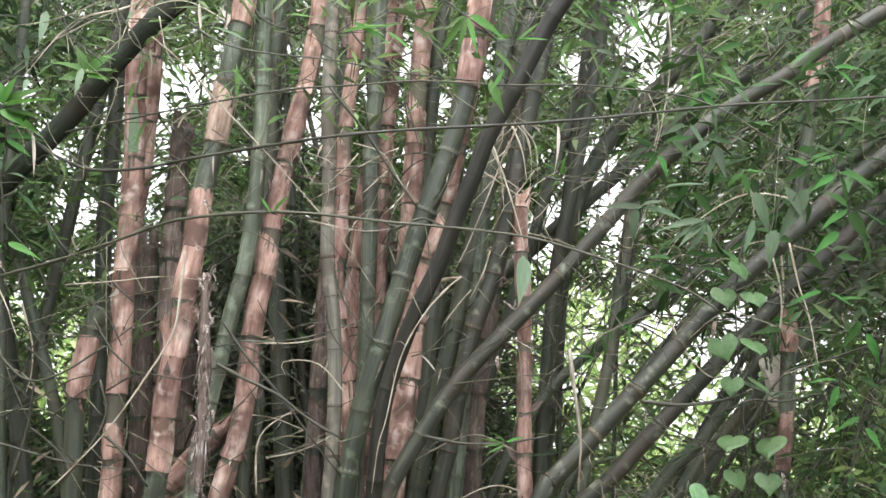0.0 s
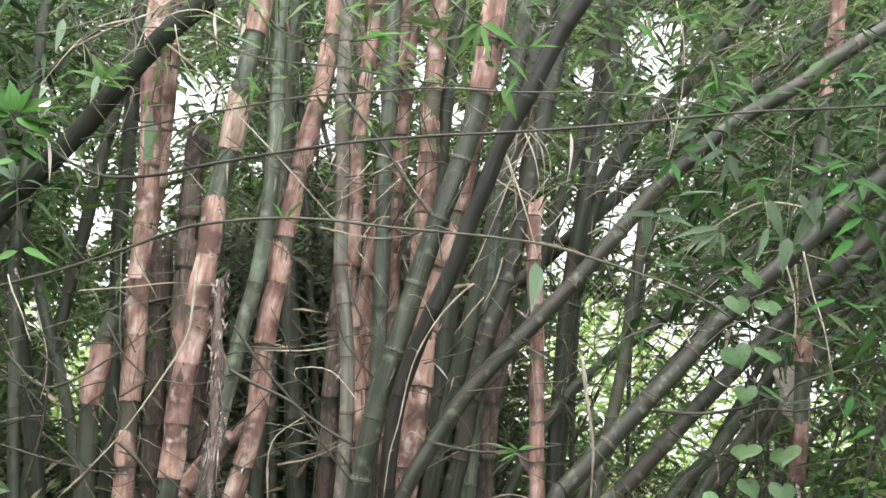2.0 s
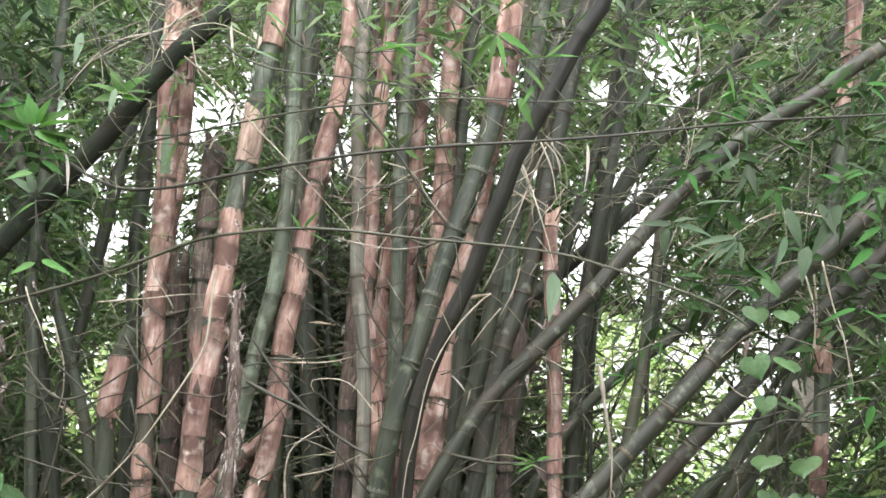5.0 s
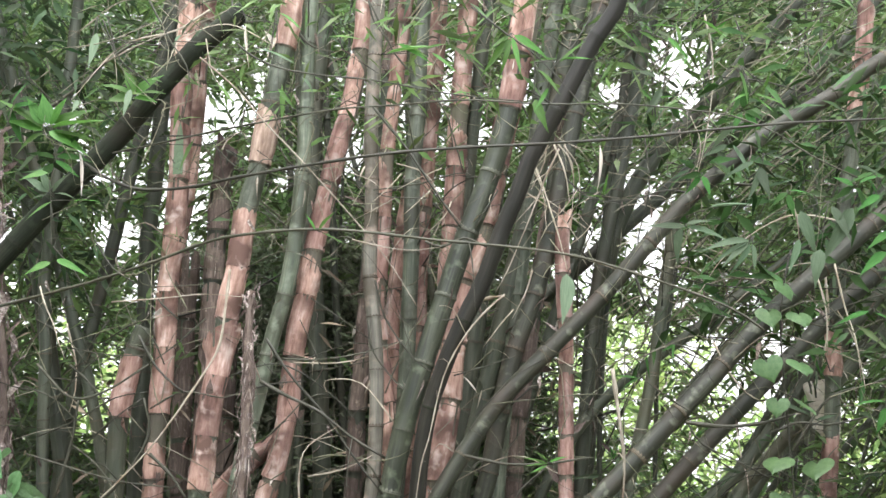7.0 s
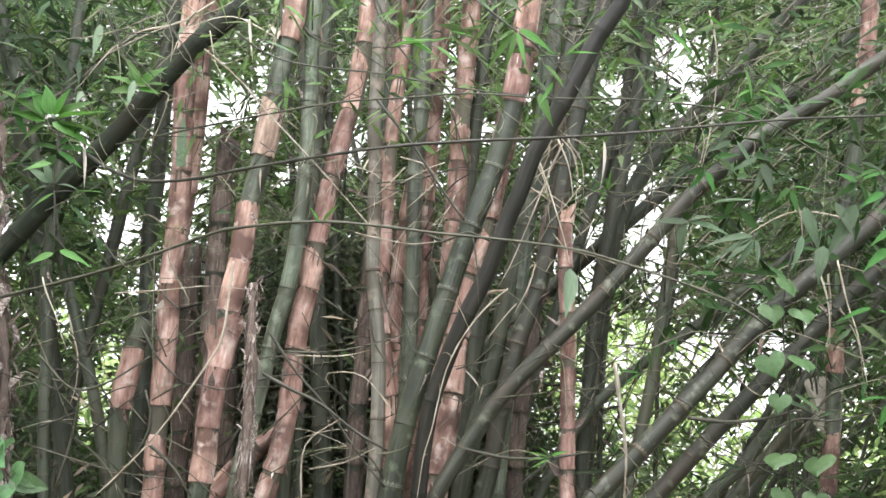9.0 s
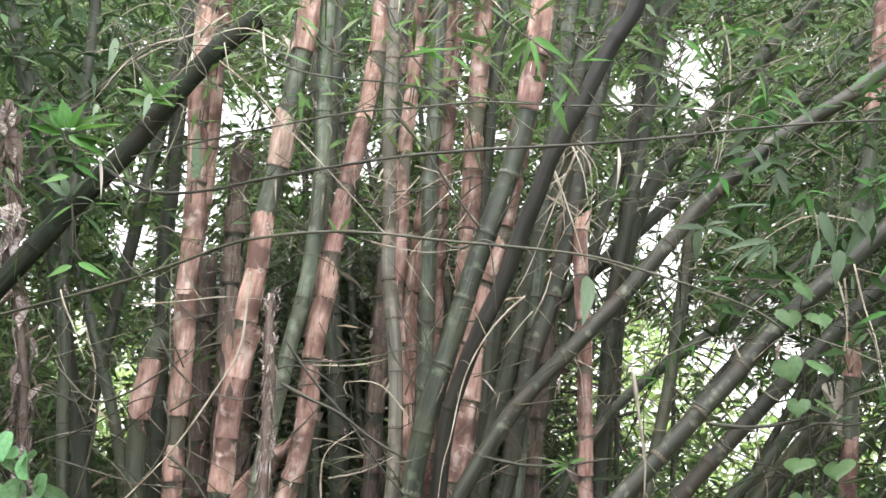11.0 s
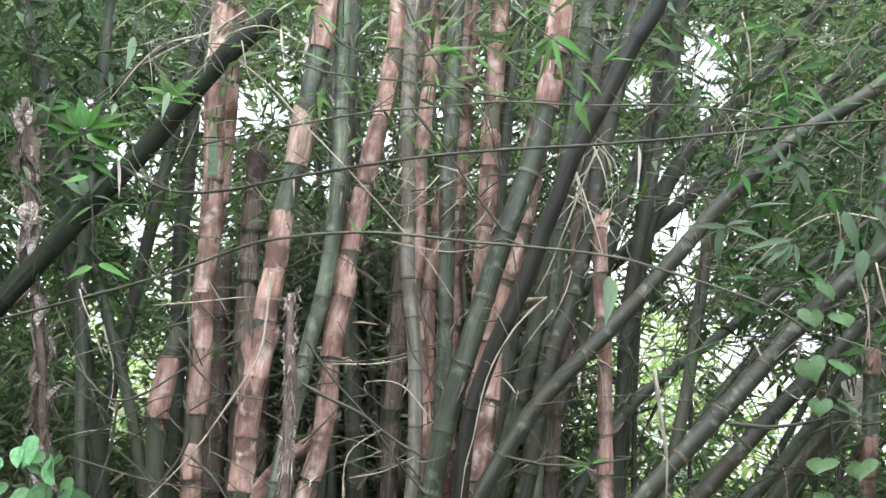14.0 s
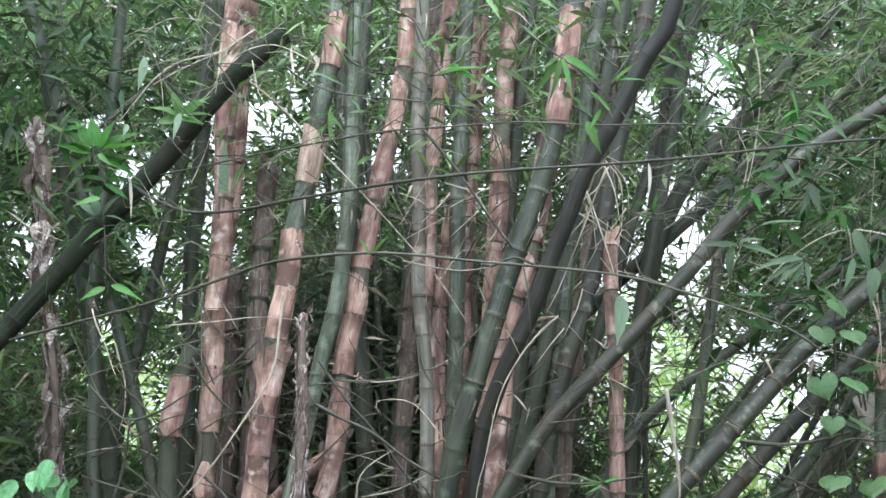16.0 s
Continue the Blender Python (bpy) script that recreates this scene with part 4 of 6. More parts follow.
twig(STRAW, [(1.438, 5.000, 3.022), (1.311, 5.000, 3.160), (1.123, 5.000, 3.104), (0.971, 5.000, 2.938)], 0.0036)
twig(CANE, [(1.064, 4.700, 3.221), (1.265, 4.700, 3.195), (1.462, 4.700, 3.129), (1.609, 4.700, 3.064)], 0.0034)
twig(STRAW, [(0.933, 4.500, 2.010), (0.987, 4.500, 1.895), (1.064, 4.500, 1.804), (1.108, 4.500, 1.782)], 0.0049)
twig(CANE, [(0.791, 4.400, 1.686), (0.946, 4.400, 1.670), (1.103, 4.400, 1.688), (1.216, 4.400, 1.722)], 0.0090)
twig(CANE, [(0.802, 4.400, 1.675), (0.855, 4.400, 1.599), (0.986, 4.400, 1.534), (1.116, 4.400, 1.469)], 0.0039)
twig(CANE, [(-0.081, 4.500, 1.550), (0.078, 4.500, 1.517), (0.237, 4.500, 1.518), (0.419, 4.500, 1.542)], 0.0071)
twig(CANE, [(0.237, 4.500, 1.496), (0.146, 4.500, 1.418), (0.101, 4.500, 1.340)], 0.0040)
twig(CANE, [(1.382, 4.600, 2.117), (1.552, 4.600, 2.190), (1.837, 4.600, 2.275)], 0.0033)
twig(STRAW, [(1.471, 4.700, 2.326), (1.472, 4.700, 2.130), (1.426, 4.700, 1.936)], 0.0051)
twig(STRAW, [(1.511, 4.700, 2.179), (1.575, 4.700, 2.033), (1.588, 4.700, 1.841)], 0.0034)
twig(CANE, [(0.643, 4.700, 2.386), (0.982, 4.700, 2.280), (1.468, 4.700, 2.269), (1.952, 4.700, 2.271)], 0.0034)
twig(CANE, [(0.629, 4.600, 2.331), (0.663, 4.600, 2.211), (0.697, 4.600, 2.151)], 0.0063)
twig(CANE, [(1.290, 4.700, 1.581), (1.443, 4.700, 1.793), (1.637, 4.700, 1.865), (1.852, 4.700, 1.938)], 0.0064)
twig(CANE, [(-1.908, 4.600, 1.541), (-1.669, 4.600, 1.473), (-1.502, 4.600, 1.428), (-1.291, 4.600, 1.407)], 0.0041)
twig(CANE, [(-1.869, 4.900, 2.014), (-1.689, 4.900, 1.985), (-1.511, 4.900, 1.978)], 0.0034)
twig(CANE, [(-1.075, 4.800, 1.811), (-0.904, 4.800, 1.856), (-0.781, 4.800, 1.861)], 0.0042)
twig(CANE, [(-0.785, 4.900, 2.248), (-0.603, 4.900, 2.121), (-0.499, 4.900, 2.045)], 0.0034)
twig(CANE, [(-0.462, 4.500, 2.263), (-0.412, 4.500, 2.098), (-0.269, 4.500, 1.913), (-0.153, 4.500, 1.867)], 0.0040)
twig(CANE, [(-0.127, 4.400, 1.860), (0.009, 4.400, 1.906), (0.122, 4.400, 1.940)], 0.0031)
twig(CANE, [(-0.482, 4.600, 2.674), (-0.287, 4.600, 2.699), (-0.093, 4.600, 2.750), (0.054, 4.600, 2.675)], 0.0033)
twig(CANE, [(-0.594, 4.700, 2.749), (-0.443, 4.700, 2.673), (-0.244, 4.700, 2.660)], 0.0034)
twig(STRAW, [(0.148, 4.500, 2.651), (0.314, 4.500, 2.529), (0.383, 4.500, 2.433)], 0.0032)
twig(STRAW, [(0.102, 4.600, 2.625), (0.248, 4.600, 2.638), (0.440, 4.600, 2.502)], 0.0033)
twig(CANE, [(0.203, 4.700, 2.573), (0.302, 4.700, 2.649), (0.451, 4.700, 2.662), (0.648, 4.700, 2.624)], 0.0034)
twig(CANE, [(-0.515, 4.500, 3.510), (-0.387, 4.500, 3.251), (-0.263, 4.500, 3.123), (-0.164, 4.500, 2.972), (-0.090, 4.500, 2.724)], 0.0040)
twig(CANE, [(-1.479, 4.500, 3.510), (-1.382, 4.500, 3.327), (-1.288, 4.500, 3.173), (-1.301, 4.500, 2.970)], 0.0040)
twig(STRAW, [(-1.696, 4.600, 3.261), (-1.502, 4.600, 3.367), (-1.205, 4.600, 3.473), (-1.108, 4.600, 3.553)], 0.0033)
twig(CANE, [(-2.107, 4.900, 3.096), (-1.907, 4.900, 3.261), (-1.757, 4.900, 3.401), (-1.551, 4.900, 3.542)], 0.0078)
twig(STRAW, [(-0.378, 4.500, 2.772), (-0.257, 4.500, 2.723), (-0.184, 4.500, 2.601), (-0.088, 4.500, 2.492)], 0.0032)
twig(STRAW, [(-0.548, 4.400, 2.411), (-0.455, 4.400, 2.388), (-0.316, 4.400, 2.365), (-0.178, 4.400, 2.388)], 0.0032)
twig(CANE, [(-0.253, 4.500, 2.431), (-0.182, 4.500, 2.407), (-0.088, 4.500, 2.444), (0.006, 4.500, 2.408)], 0.0061)
twig(STRAW, [(-0.018, 4.240, 2.142), (0.017, 4.240, 2.149), (0.048, 4.240, 2.158), (0.072, 4.240, 2.161)], 0.0085)
twig(CANE, [(-0.493, 4.600, 2.110), (-0.466, 4.600, 1.967), (-0.321, 4.600, 1.803), (-0.227, 4.600, 1.780)], 0.0041)
twig(CANE, [(-0.415, 4.600, 1.803), (-0.370, 4.600, 1.921), (-0.279, 4.600, 2.111), (-0.256, 4.600, 2.183)], 0.0033)
twig(CANE, [(-0.926, 4.600, 1.592), (-0.835, 4.600, 1.685), (-0.745, 4.600, 1.778), (-0.651, 4.600, 1.802)], 0.0041)
twig(CANE, [(-1.434, 4.700, 1.732), (-1.293, 4.700, 1.804), (-1.123, 4.700, 1.781), (-1.052, 4.700, 1.806)], 0.0041)
twig(CANE, [(-1.392, 4.600, 1.543), (-1.293, 4.600, 1.452), (-1.217, 4.600, 1.339)], 0.0073)
twig(CANE, [(-1.974, 4.800, 1.930), (-1.814, 4.800, 1.783), (-1.668, 4.800, 1.808), (-1.477, 4.800, 1.932)], 0.0065)
twig(CANE, [(-1.949, 4.800, 1.613), (-1.782, 4.800, 1.686), (-1.616, 4.800, 1.784), (-1.470, 4.800, 1.809)], 0.0042)
twig(CANE, [(-1.602, 4.700, 1.356), (-1.492, 4.700, 1.496), (-1.429, 4.700, 1.637), (-1.461, 4.700, 1.780)], 0.0085)
twig(CANE, [(-1.895, 4.900, 1.346), (-1.836, 4.900, 1.565), (-1.815, 4.900, 1.788)], 0.0089)
twig(CANE, [(0.946, 4.700, 2.676), (0.798, 4.700, 2.701), (0.649, 4.700, 2.662), (0.500, 4.700, 2.649)], 0.0041)
twig(STRAW, [(0.916, 4.800, 2.726), (0.973, 4.800, 2.936), (0.926, 4.800, 3.068)], 0.0035)
twig(CANE, [(0.720, 4.800, 2.988), (0.739, 4.800, 2.725), (0.683, 4.800, 2.493), (0.704, 4.800, 2.290)], 0.0042)
twig(CANE, [(1.149, 4.800, 3.557), (1.193, 4.800, 3.365), (1.137, 4.800, 3.230)], 0.0042)
twig(CANE, [(1.220, 4.700, 2.727), (1.096, 4.700, 2.727), (0.948, 4.700, 2.752)], 0.0064)
twig(STRAW, [(1.218, 4.300, 2.581), (1.236, 4.300, 2.488), (1.242, 4.300, 2.374)], 0.0039)
twig(STRAW, [(1.403, 4.400, 2.323), (1.439, 4.400, 2.139), (1.478, 4.400, 2.025), (1.500, 4.400, 1.823)], 0.0040)
twig(STRAW, [(1.333, 4.400, 2.277), (1.360, 4.400, 2.139), (1.361, 4.400, 1.957)], 0.0040)
twig(CANE, [(0.965, 4.900, 2.076), (1.216, 4.900, 2.065), (1.466, 4.900, 2.053), (1.765, 4.900, 2.029)], 0.0034)
twig(CANE, [(0.763, 4.900, 2.050), (0.910, 4.900, 1.950), (1.006, 4.900, 1.801), (1.074, 4.900, 1.629)], 0.0044)
twig(CANE, [(0.418, 5.000, 2.059), (0.519, 5.000, 1.957), (0.491, 5.000, 1.753), (0.538, 5.000, 1.553)], 0.0040)
twig(CANE, [(0.395, 5.000, 2.372), (0.459, 5.000, 2.267), (0.483, 5.000, 2.111), (0.455, 5.000, 1.956)], 0.0040)
twig(CANE, [(1.173, 4.600, 1.648), (1.291, 4.600, 1.695), (1.407, 4.600, 1.684), (1.572, 4.600, 1.719)], 0.0063)
twig(CANE, [(1.524, 4.600, 2.118), (1.428, 4.600, 2.094), (1.288, 4.600, 2.117)], 0.0041)
twig(STRAW, [(0.196, 4.500, 2.798), (0.243, 4.500, 2.651), (0.313, 4.500, 2.433), (0.335, 4.500, 2.313)], 0.0041)
twig(STRAW, [(0.328, 4.500, 2.848), (0.387, 4.500, 2.749), (0.397, 4.500, 2.602)], 0.0032)
twig(STRAW, [(0.304, 4.500, 2.823), (0.256, 4.500, 2.724), (0.148, 4.500, 2.651)], 0.0032)
twig(STRAW, [(0.257, 4.500, 2.885), (0.246, 4.500, 2.781), (0.196, 4.500, 2.651)], 0.0032)
twig(STRAW, [(0.273, 4.500, 2.873), (0.244, 4.500, 2.811), (0.172, 4.500, 2.724)], 0.0024)
twig(STRAW, [(0.304, 4.500, 2.860), (0.361, 4.500, 2.769), (0.374, 4.500, 2.651)], 0.0032)
twig(STRAW, [(0.316, 4.500, 2.873), (0.402, 4.500, 2.823), (0.447, 4.500, 2.749)], 0.0024)
twig(STRAW, [(0.340, 4.500, 2.848), (0.372, 4.500, 2.700), (0.361, 4.500, 2.530)], 0.0024)
twig(STRAW, [(0.243, 4.500, 2.651), (0.193, 4.500, 2.578), (0.101, 4.500, 2.480)], 0.0032)
twig(STRAW, [(0.386, 4.500, 2.651), (0.335, 4.500, 2.578), (0.242, 4.500, 2.481)], 0.0024)
twig(STRAW, [(0.481, 4.500, 2.651), (0.423, 4.500, 2.610), (0.326, 4.500, 2.542)], 0.0024)
twig(STRAW, [(0.172, 4.500, 2.798), (0.234, 4.500, 2.651), (0.254, 4.500, 2.481)], 0.0024)
twig(STRAW, [(0.443, 4.500, 2.506), (0.398, 4.500, 2.457), (0.312, 4.500, 2.385)], 0.0024)
twig(STRAW, [(0.195, 4.500, 2.313), (0.173, 4.500, 2.218), (0.112, 4.500, 2.100)], 0.0032)
twig(STRAW, [(-0.233, 4.500, 2.650), (-0.270, 4.500, 2.601), (-0.350, 4.500, 2.528)], 0.0032)
twig(STRAW, [(-0.137, 4.500, 2.601), (-0.174, 4.500, 2.540), (-0.254, 4.500, 2.455)], 0.0032)
twig(STRAW, [(-0.353, 4.500, 2.723), (-0.390, 4.500, 2.674), (-0.470, 4.500, 2.600)], 0.0032)
twig(STRAW, [(-0.568, 4.500, 2.723), (-0.486, 4.500, 2.698), (-0.447, 4.500, 2.649)], 0.0024)
twig(STRAW, [(-0.375, 4.500, 2.613), (-0.448, 4.500, 2.576), (-0.563, 4.500, 2.515)], 0.0024)
twig(STRAW, [(-0.186, 4.500, 2.748), (-0.260, 4.500, 2.711), (-0.376, 4.500, 2.649)], 0.0032)
twig(STRAW, [(0.112, 4.500, 2.147), (0.068, 4.500, 2.077), (-0.015, 4.500, 1.983)], 0.0032)
twig(CANE, [(-1.133, 4.400, 2.084), (-1.260, 4.400, 1.973), (-1.352, 4.400, 1.900)], 0.0039)
twig(CANE, [(-1.404, 4.400, 2.014), (-1.323, 4.400, 1.882), (-1.209, 4.400, 1.788)], 0.0060)
twig(CANE, [(-1.248, 4.400, 2.083), (-1.340, 4.400, 2.168), (-1.398, 4.400, 2.291)], 0.0039)
twig(CANE, [(-1.615, 4.400, 2.408), (-1.533, 4.400, 2.295), (-1.417, 4.400, 2.221)], 0.0039)
twig(CANE, [(-0.174, 4.400, 2.087), (-0.079, 4.400, 2.092), (0.053, 4.400, 2.134)], 0.0039)
twig(CANE, [(0.493, 4.400, 2.579), (0.394, 4.400, 2.608), (0.332, 4.400, 2.674)], 0.0031)
twig(CANE, [(0.053, 4.400, 2.626), (-0.012, 4.400, 2.523), (-0.040, 4.400, 2.459)], 0.0039)
twig(CANE, [(-2.074, 5.000, 2.153), (-1.935, 5.000, 2.073), (-1.825, 5.000, 1.947)], 0.0048)
twig(CANE, [(-1.990, 5.000, 1.742), (-1.857, 5.000, 1.893), (-1.750, 5.000, 1.999)], 0.0048)
twig(CANE, [(-1.902, 5.000, 1.946), (-1.761, 5.000, 1.816), (-1.649, 5.000, 1.642)], 0.0055)
twig(CANE, [(-1.735, 5.000, 2.154), (-1.803, 5.000, 2.047), (-1.899, 5.000, 1.895)], 0.0040)
twig(CANE, [(-2.101, 5.000, 1.843), (-1.966, 5.000, 1.790), (-1.858, 5.000, 1.692)], 0.0048)
twig(CANE, [(-1.800, 5.000, 1.591), (-1.664, 5.000, 1.715), (-1.556, 5.000, 1.794)], 0.0048)
twig(CANE, [(-1.630, 5.000, 1.344), (-1.739, 5.000, 1.489), (-1.876, 5.000, 1.591)], 0.0055)
twig(CANE, [(-1.552, 5.000, 2.155), (-1.639, 5.000, 2.126), (-1.754, 5.000, 2.050)], 0.0040)
twig(CANE, [(-1.462, 5.000, 1.948), (-1.532, 5.000, 2.075), (-1.631, 5.000, 2.155)], 0.0040)
twig(CANE, [(-2.022, 5.000, 2.497), (-1.890, 5.000, 2.349), (-1.787, 5.000, 2.154)], 0.0048)
twig(CANE, [(-1.847, 4.950, 3.607), (-1.767, 4.970, 3.430), (-1.667, 4.950, 3.317)], 0.0042)
twig(CANE, [(-1.774, 4.980, 3.569), (-1.754, 5.000, 3.481), (-1.702, 4.980, 3.387), (-1.674, 5.000, 3.331)], 0.0030)
twig(CANE, [(-2.246, 5.100, 3.367), (-2.142, 5.120, 3.260), (-2.025, 5.100, 3.172)], 0.0045)
twig(CANE, [(-1.221, 4.750, 2.912), (-1.127, 4.770, 2.824), (-1.053, 4.750, 2.795)], 0.0030)
twig(CANE, [(-1.001, 4.700, 3.248), (-0.936, 4.720, 3.010), (-0.840, 4.700, 2.823)], 0.0032)
twig(STRAW, [(-1.241, 5.000, 2.968), (-1.228, 5.020, 3.018), (-1.179, 5.000, 3.054), (-1.153, 5.020, 3.055), (-1.129, 5.000, 3.021)], 0.0040)
twig(CANE, [(-1.643, 4.800, 3.424), (-1.393, 4.820, 3.418), (-1.149, 4.800, 3.403), (-0.963, 4.820, 3.412)], 0.0026)
twig(CANE, [(-0.899, 4.780, 3.529), (-0.861, 4.800, 3.470), (-0.799, 4.780, 3.401), (-0.701, 4.800, 3.380)], 0.0055)
twig(STRAW, [(-0.854, 4.860, 1.949), (-0.659, 4.880, 1.951), (-0.511, 4.860, 1.985), (-0.367, 4.880, 2.055)], 0.0036)
twig(CANE, [(-0.809, 4.880, 1.963), (-0.700, 4.900, 2.008), (-0.587, 4.880, 2.037), (-0.484, 4.900, 2.029)], 0.0030)
twig(STRAW, [(-2.492, 4.920, 2.770), (-2.436, 4.920, 2.734), (-2.321, 4.920, 2.666), (-2.178, 4.920, 2.606)], 0.0045)


def side_branches():
    """Thin branches from the joints, leafy towards the outside and the top of the clump."""
    for k, (thing, p, d, base, kind, r, chance) in enumerate(SITES):
        place = base + p
        if not 0.5 < place.z < 4.7 or chance > 0.55:
            continue
        rng = random.Random(k)
        leafy = place.z > 3.25 or place.x > 0.95
        if not leafy and chance > 0.32:
            continue
        for again in range(2 if leafy else 1):
            a = rng.uniform(0, 2 * math.pi)
            out = Vector((math.cos(a), 0.55 * math.sin(a), rng.uniform(-0.1, 0.7))).normalized()
            ln = rng.uniform(0.25, 0.85)
            q = p + out * r * 0.9
            bend = Vector((rng.uniform(-0.1, 0.1), 0, -0.22 * ln))
            dry = rng.random() < 0.35
            me, line = shoot([q, q + out * ln * 0.35 + Vector((0, 0, 0.03 + 0.06 * ln)), q + out * ln * 0.7 + bend * 0.3 + Vector((rng.uniform(-0.04, 0.04), 0, 0)), q + out * ln * 0.95 + bend * 1.4], rng.uniform(0.0022, 0.0042), M_STRAW if dry else M_CANE, 5, 0.4)
            branch = part("side_branch", me, thing)
            if leafy and not dry:
                # Leaves on the right take the shade-toned copies.
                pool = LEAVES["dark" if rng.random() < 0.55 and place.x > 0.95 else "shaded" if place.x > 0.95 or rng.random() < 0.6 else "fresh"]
                for j in range(rng.randint(4, 8)):
                    b = line[int(len(line) * rng.uniform(0.4, 0.999))]
                    t = out * rng.uniform(0.2, 0.8) + Vector((rng.uniform(-0.7, 0.7), rng.uniform(-0.6, 0.2), rng.uniform(-0.9, 0.25)))
                    size = rng.uniform(0.07, 0.15)
                    part("leaf", rng.choice(pool), branch, "", leaf_pose(b, b + t.normalized() * size, size * rng.uniform(0.11, 0.16), rng.uniform(-0.8, 0.8)))


side_branches()


def dry_scraps():
    """Dead leaves and scraps of sheath caught at the joints."""
    scraps = [blade("dry_scrap", M_BROWN, 0.14, 0.5, 0.8, 6, 0.6), blade("dry_scrap", M_BARK, 0.16, 0.6, 0.6, 6, 0.5), blade("dry_scrap", M_STRAW, 0.1, 0.4, 0.4, 6, 0.3)]
    for k, (thing, p, d, base, kind, r, chance) in enumerate(SITES):
        z = base.z + p.z
        if not 0.7 < z < 4.2 or kind in ("SHADE", "DUSK") or chance < 0.4:
            continue
        rng = random.Random(k * 3 + 1)
        for _ in range(rng.randint(1, 2)):
            a = rng.uniform(math.pi, 2 * math.pi)
            side = Vector((math.cos(a), math.sin(a), 0))
            q = p + side * r * 0.95 + Vector((0, 0, rng.uniform(-0.1, 0.1)))
            t = side * rng.uniform(0.2, 1.0) + Vector((rng.uniform(-0.4, 0.4), 0, rng.choice((-1, -1, 0.6))))
            size = rng.uniform(0.04, 0.13)
            part("dry_scrap", rng.choice(scraps), thing, "", leaf_pose(q, q + t.normalized() * size, size * rng.uniform(0.08, 0.2), rng.uniform(-1.5, 1.5)))


dry_scraps()


def spray(kind, root, leaves):
    """A tuft of leaves on a short stalk; leaves are (base, tip, width)."""
    pool = LEAVES[kind]
    root = Vector(root)
    rng = random.Random(int(abs(root.x) * 977) + len(leaves))
    thing = new("leaf_spray")
    thing.location = root
    what = {"fresh": "tuft of bright green narrow bamboo leaves on a branch", "shaded": "drooping bamboo leaves on a branch, their green dulled as by shade", "dark": "bamboo leaves hanging at the edge, their green darkened as by shade", "pale": "broad pale grey-green leaf hanging from a twig", "dead": "dry pale curled bamboo leaf hanging from a branch"}[kind]
    tagged(thing, what, "leaves", "leaf sprays")
    for b, t, w in leaves:
        b, t = Vector(b) - root, Vector(t) - root
        me, _ = shoot([Vector((0, 0, 0)), b * 0.5 + Vector((0, 0.004, 0.004)), b * 1.0 + Vector((0.001, 0, 0))], 0.0022, M_CANE, 5)
        part("stalk", me, thing)
        part("leaf", rng.choice(pool), thing, "", leaf_pose(b, t, w * ((1.15 if root.x < -1.2 else 0.62) if kind == "fresh" else 0.88), rng.uniform(-0.6, 0.6)))
    return thing


def heart(name, material):
    """Heart-shaped leaf of unit size, stalk end at the top, hanging down -z, facing -y."""
    verts, faces = [(0, 0, 0), (0, -0.04, -0.5)], []
    n = 22
    for i in range(n):
        a = 2 * math.pi * i / n
        x = 0.5 * math.sin(a) ** 3 * 1.05
        z = (13 * math.cos(a) - 5 * math.cos(2 * a) - 2 * math.cos(3 * a) - math.cos(4 * a)) / 29.0 - 0.17
        verts.append((x, 0.16 * abs(x) + 0.10 * z * z, z))
    for i in range(n):
        faces.append((1, 2 + i, 2 + (i + 1) % n))
    return solid(name, verts[:], faces, material)


def oval(name, material):
    """Broad pointed leaf of unit size, hanging down -z, facing -y."""
    verts, faces = [(0, 0, 0), (0, 0.03, -0.5)], []
    n = 20
    for i in range(n):
        a = 2 * math.pi * i / n
        z = -0.5 + 0.5 * math.cos(a)
        x = 0.37 * math.sin(a) * (1.1 + 0.3 * math.cos(a)) * (1 - 0.6 * max(0.0, -math.cos(a)) ** 2)
        verts.append((x, -0.22 * abs(x) + 0.12 * z * z + 0.02 * math.sin(9 * z), z))
    for i in range(n):
        faces.append((1, 2 + i, 2 + (i + 1) % n))
    return solid(name, verts, faces, material)


HEARTS = {"soft": heart("leaf", M_VINE), "bright": oval("leaf", M_SPROUT)}


def vine(points, hearts, tone="soft"):
    """A climbing vine with broad heart-shaped leaves at (top, size)."""
    base = Vector(points[0])
    thing = new("climbing_vine")
    thing.location = base
    tagged(thing, "climbing vine with pale green heart-shaped leaves" if tone == "soft" else "young bright green broad-leaved plant beside the clump", "vine", "vines")
    me, line = shoot([Vector(p) - base for p in points], 0.0035, M_CANE, 6, 0.8)
    part("stem", me, thing)
    rng = random.Random(len(hearts))
    for p, size in hearts:
        p = Vector(p) - base
        q = min(line, key=lambda k: (k - p - Vector((0, 0, 0.03))).length)
        me, _ = shoot([q, (q + p) * 0.5 + Vector((0, -0.01, 0.012)), p], 0.0016, M_CANE, 5)
        part("stalk", me, thing)
        turn = (0.35, 0.7) if tone == "soft" else (1.3, 1.1)
        wide = size if tone == "soft" else size * rng.uniform(0.55, 0.9)
        m = Matrix.Translation(p) @ Euler((rng.uniform(-1.0, 0.0), rng.uniform(-turn[0], turn[0]), rng.uniform(-turn[1], turn[1]))).to_matrix().to_4x4() @ Matrix.Diagonal((wide, size, size, 1))
        part("leaf", HEARTS[tone], thing, "", m)


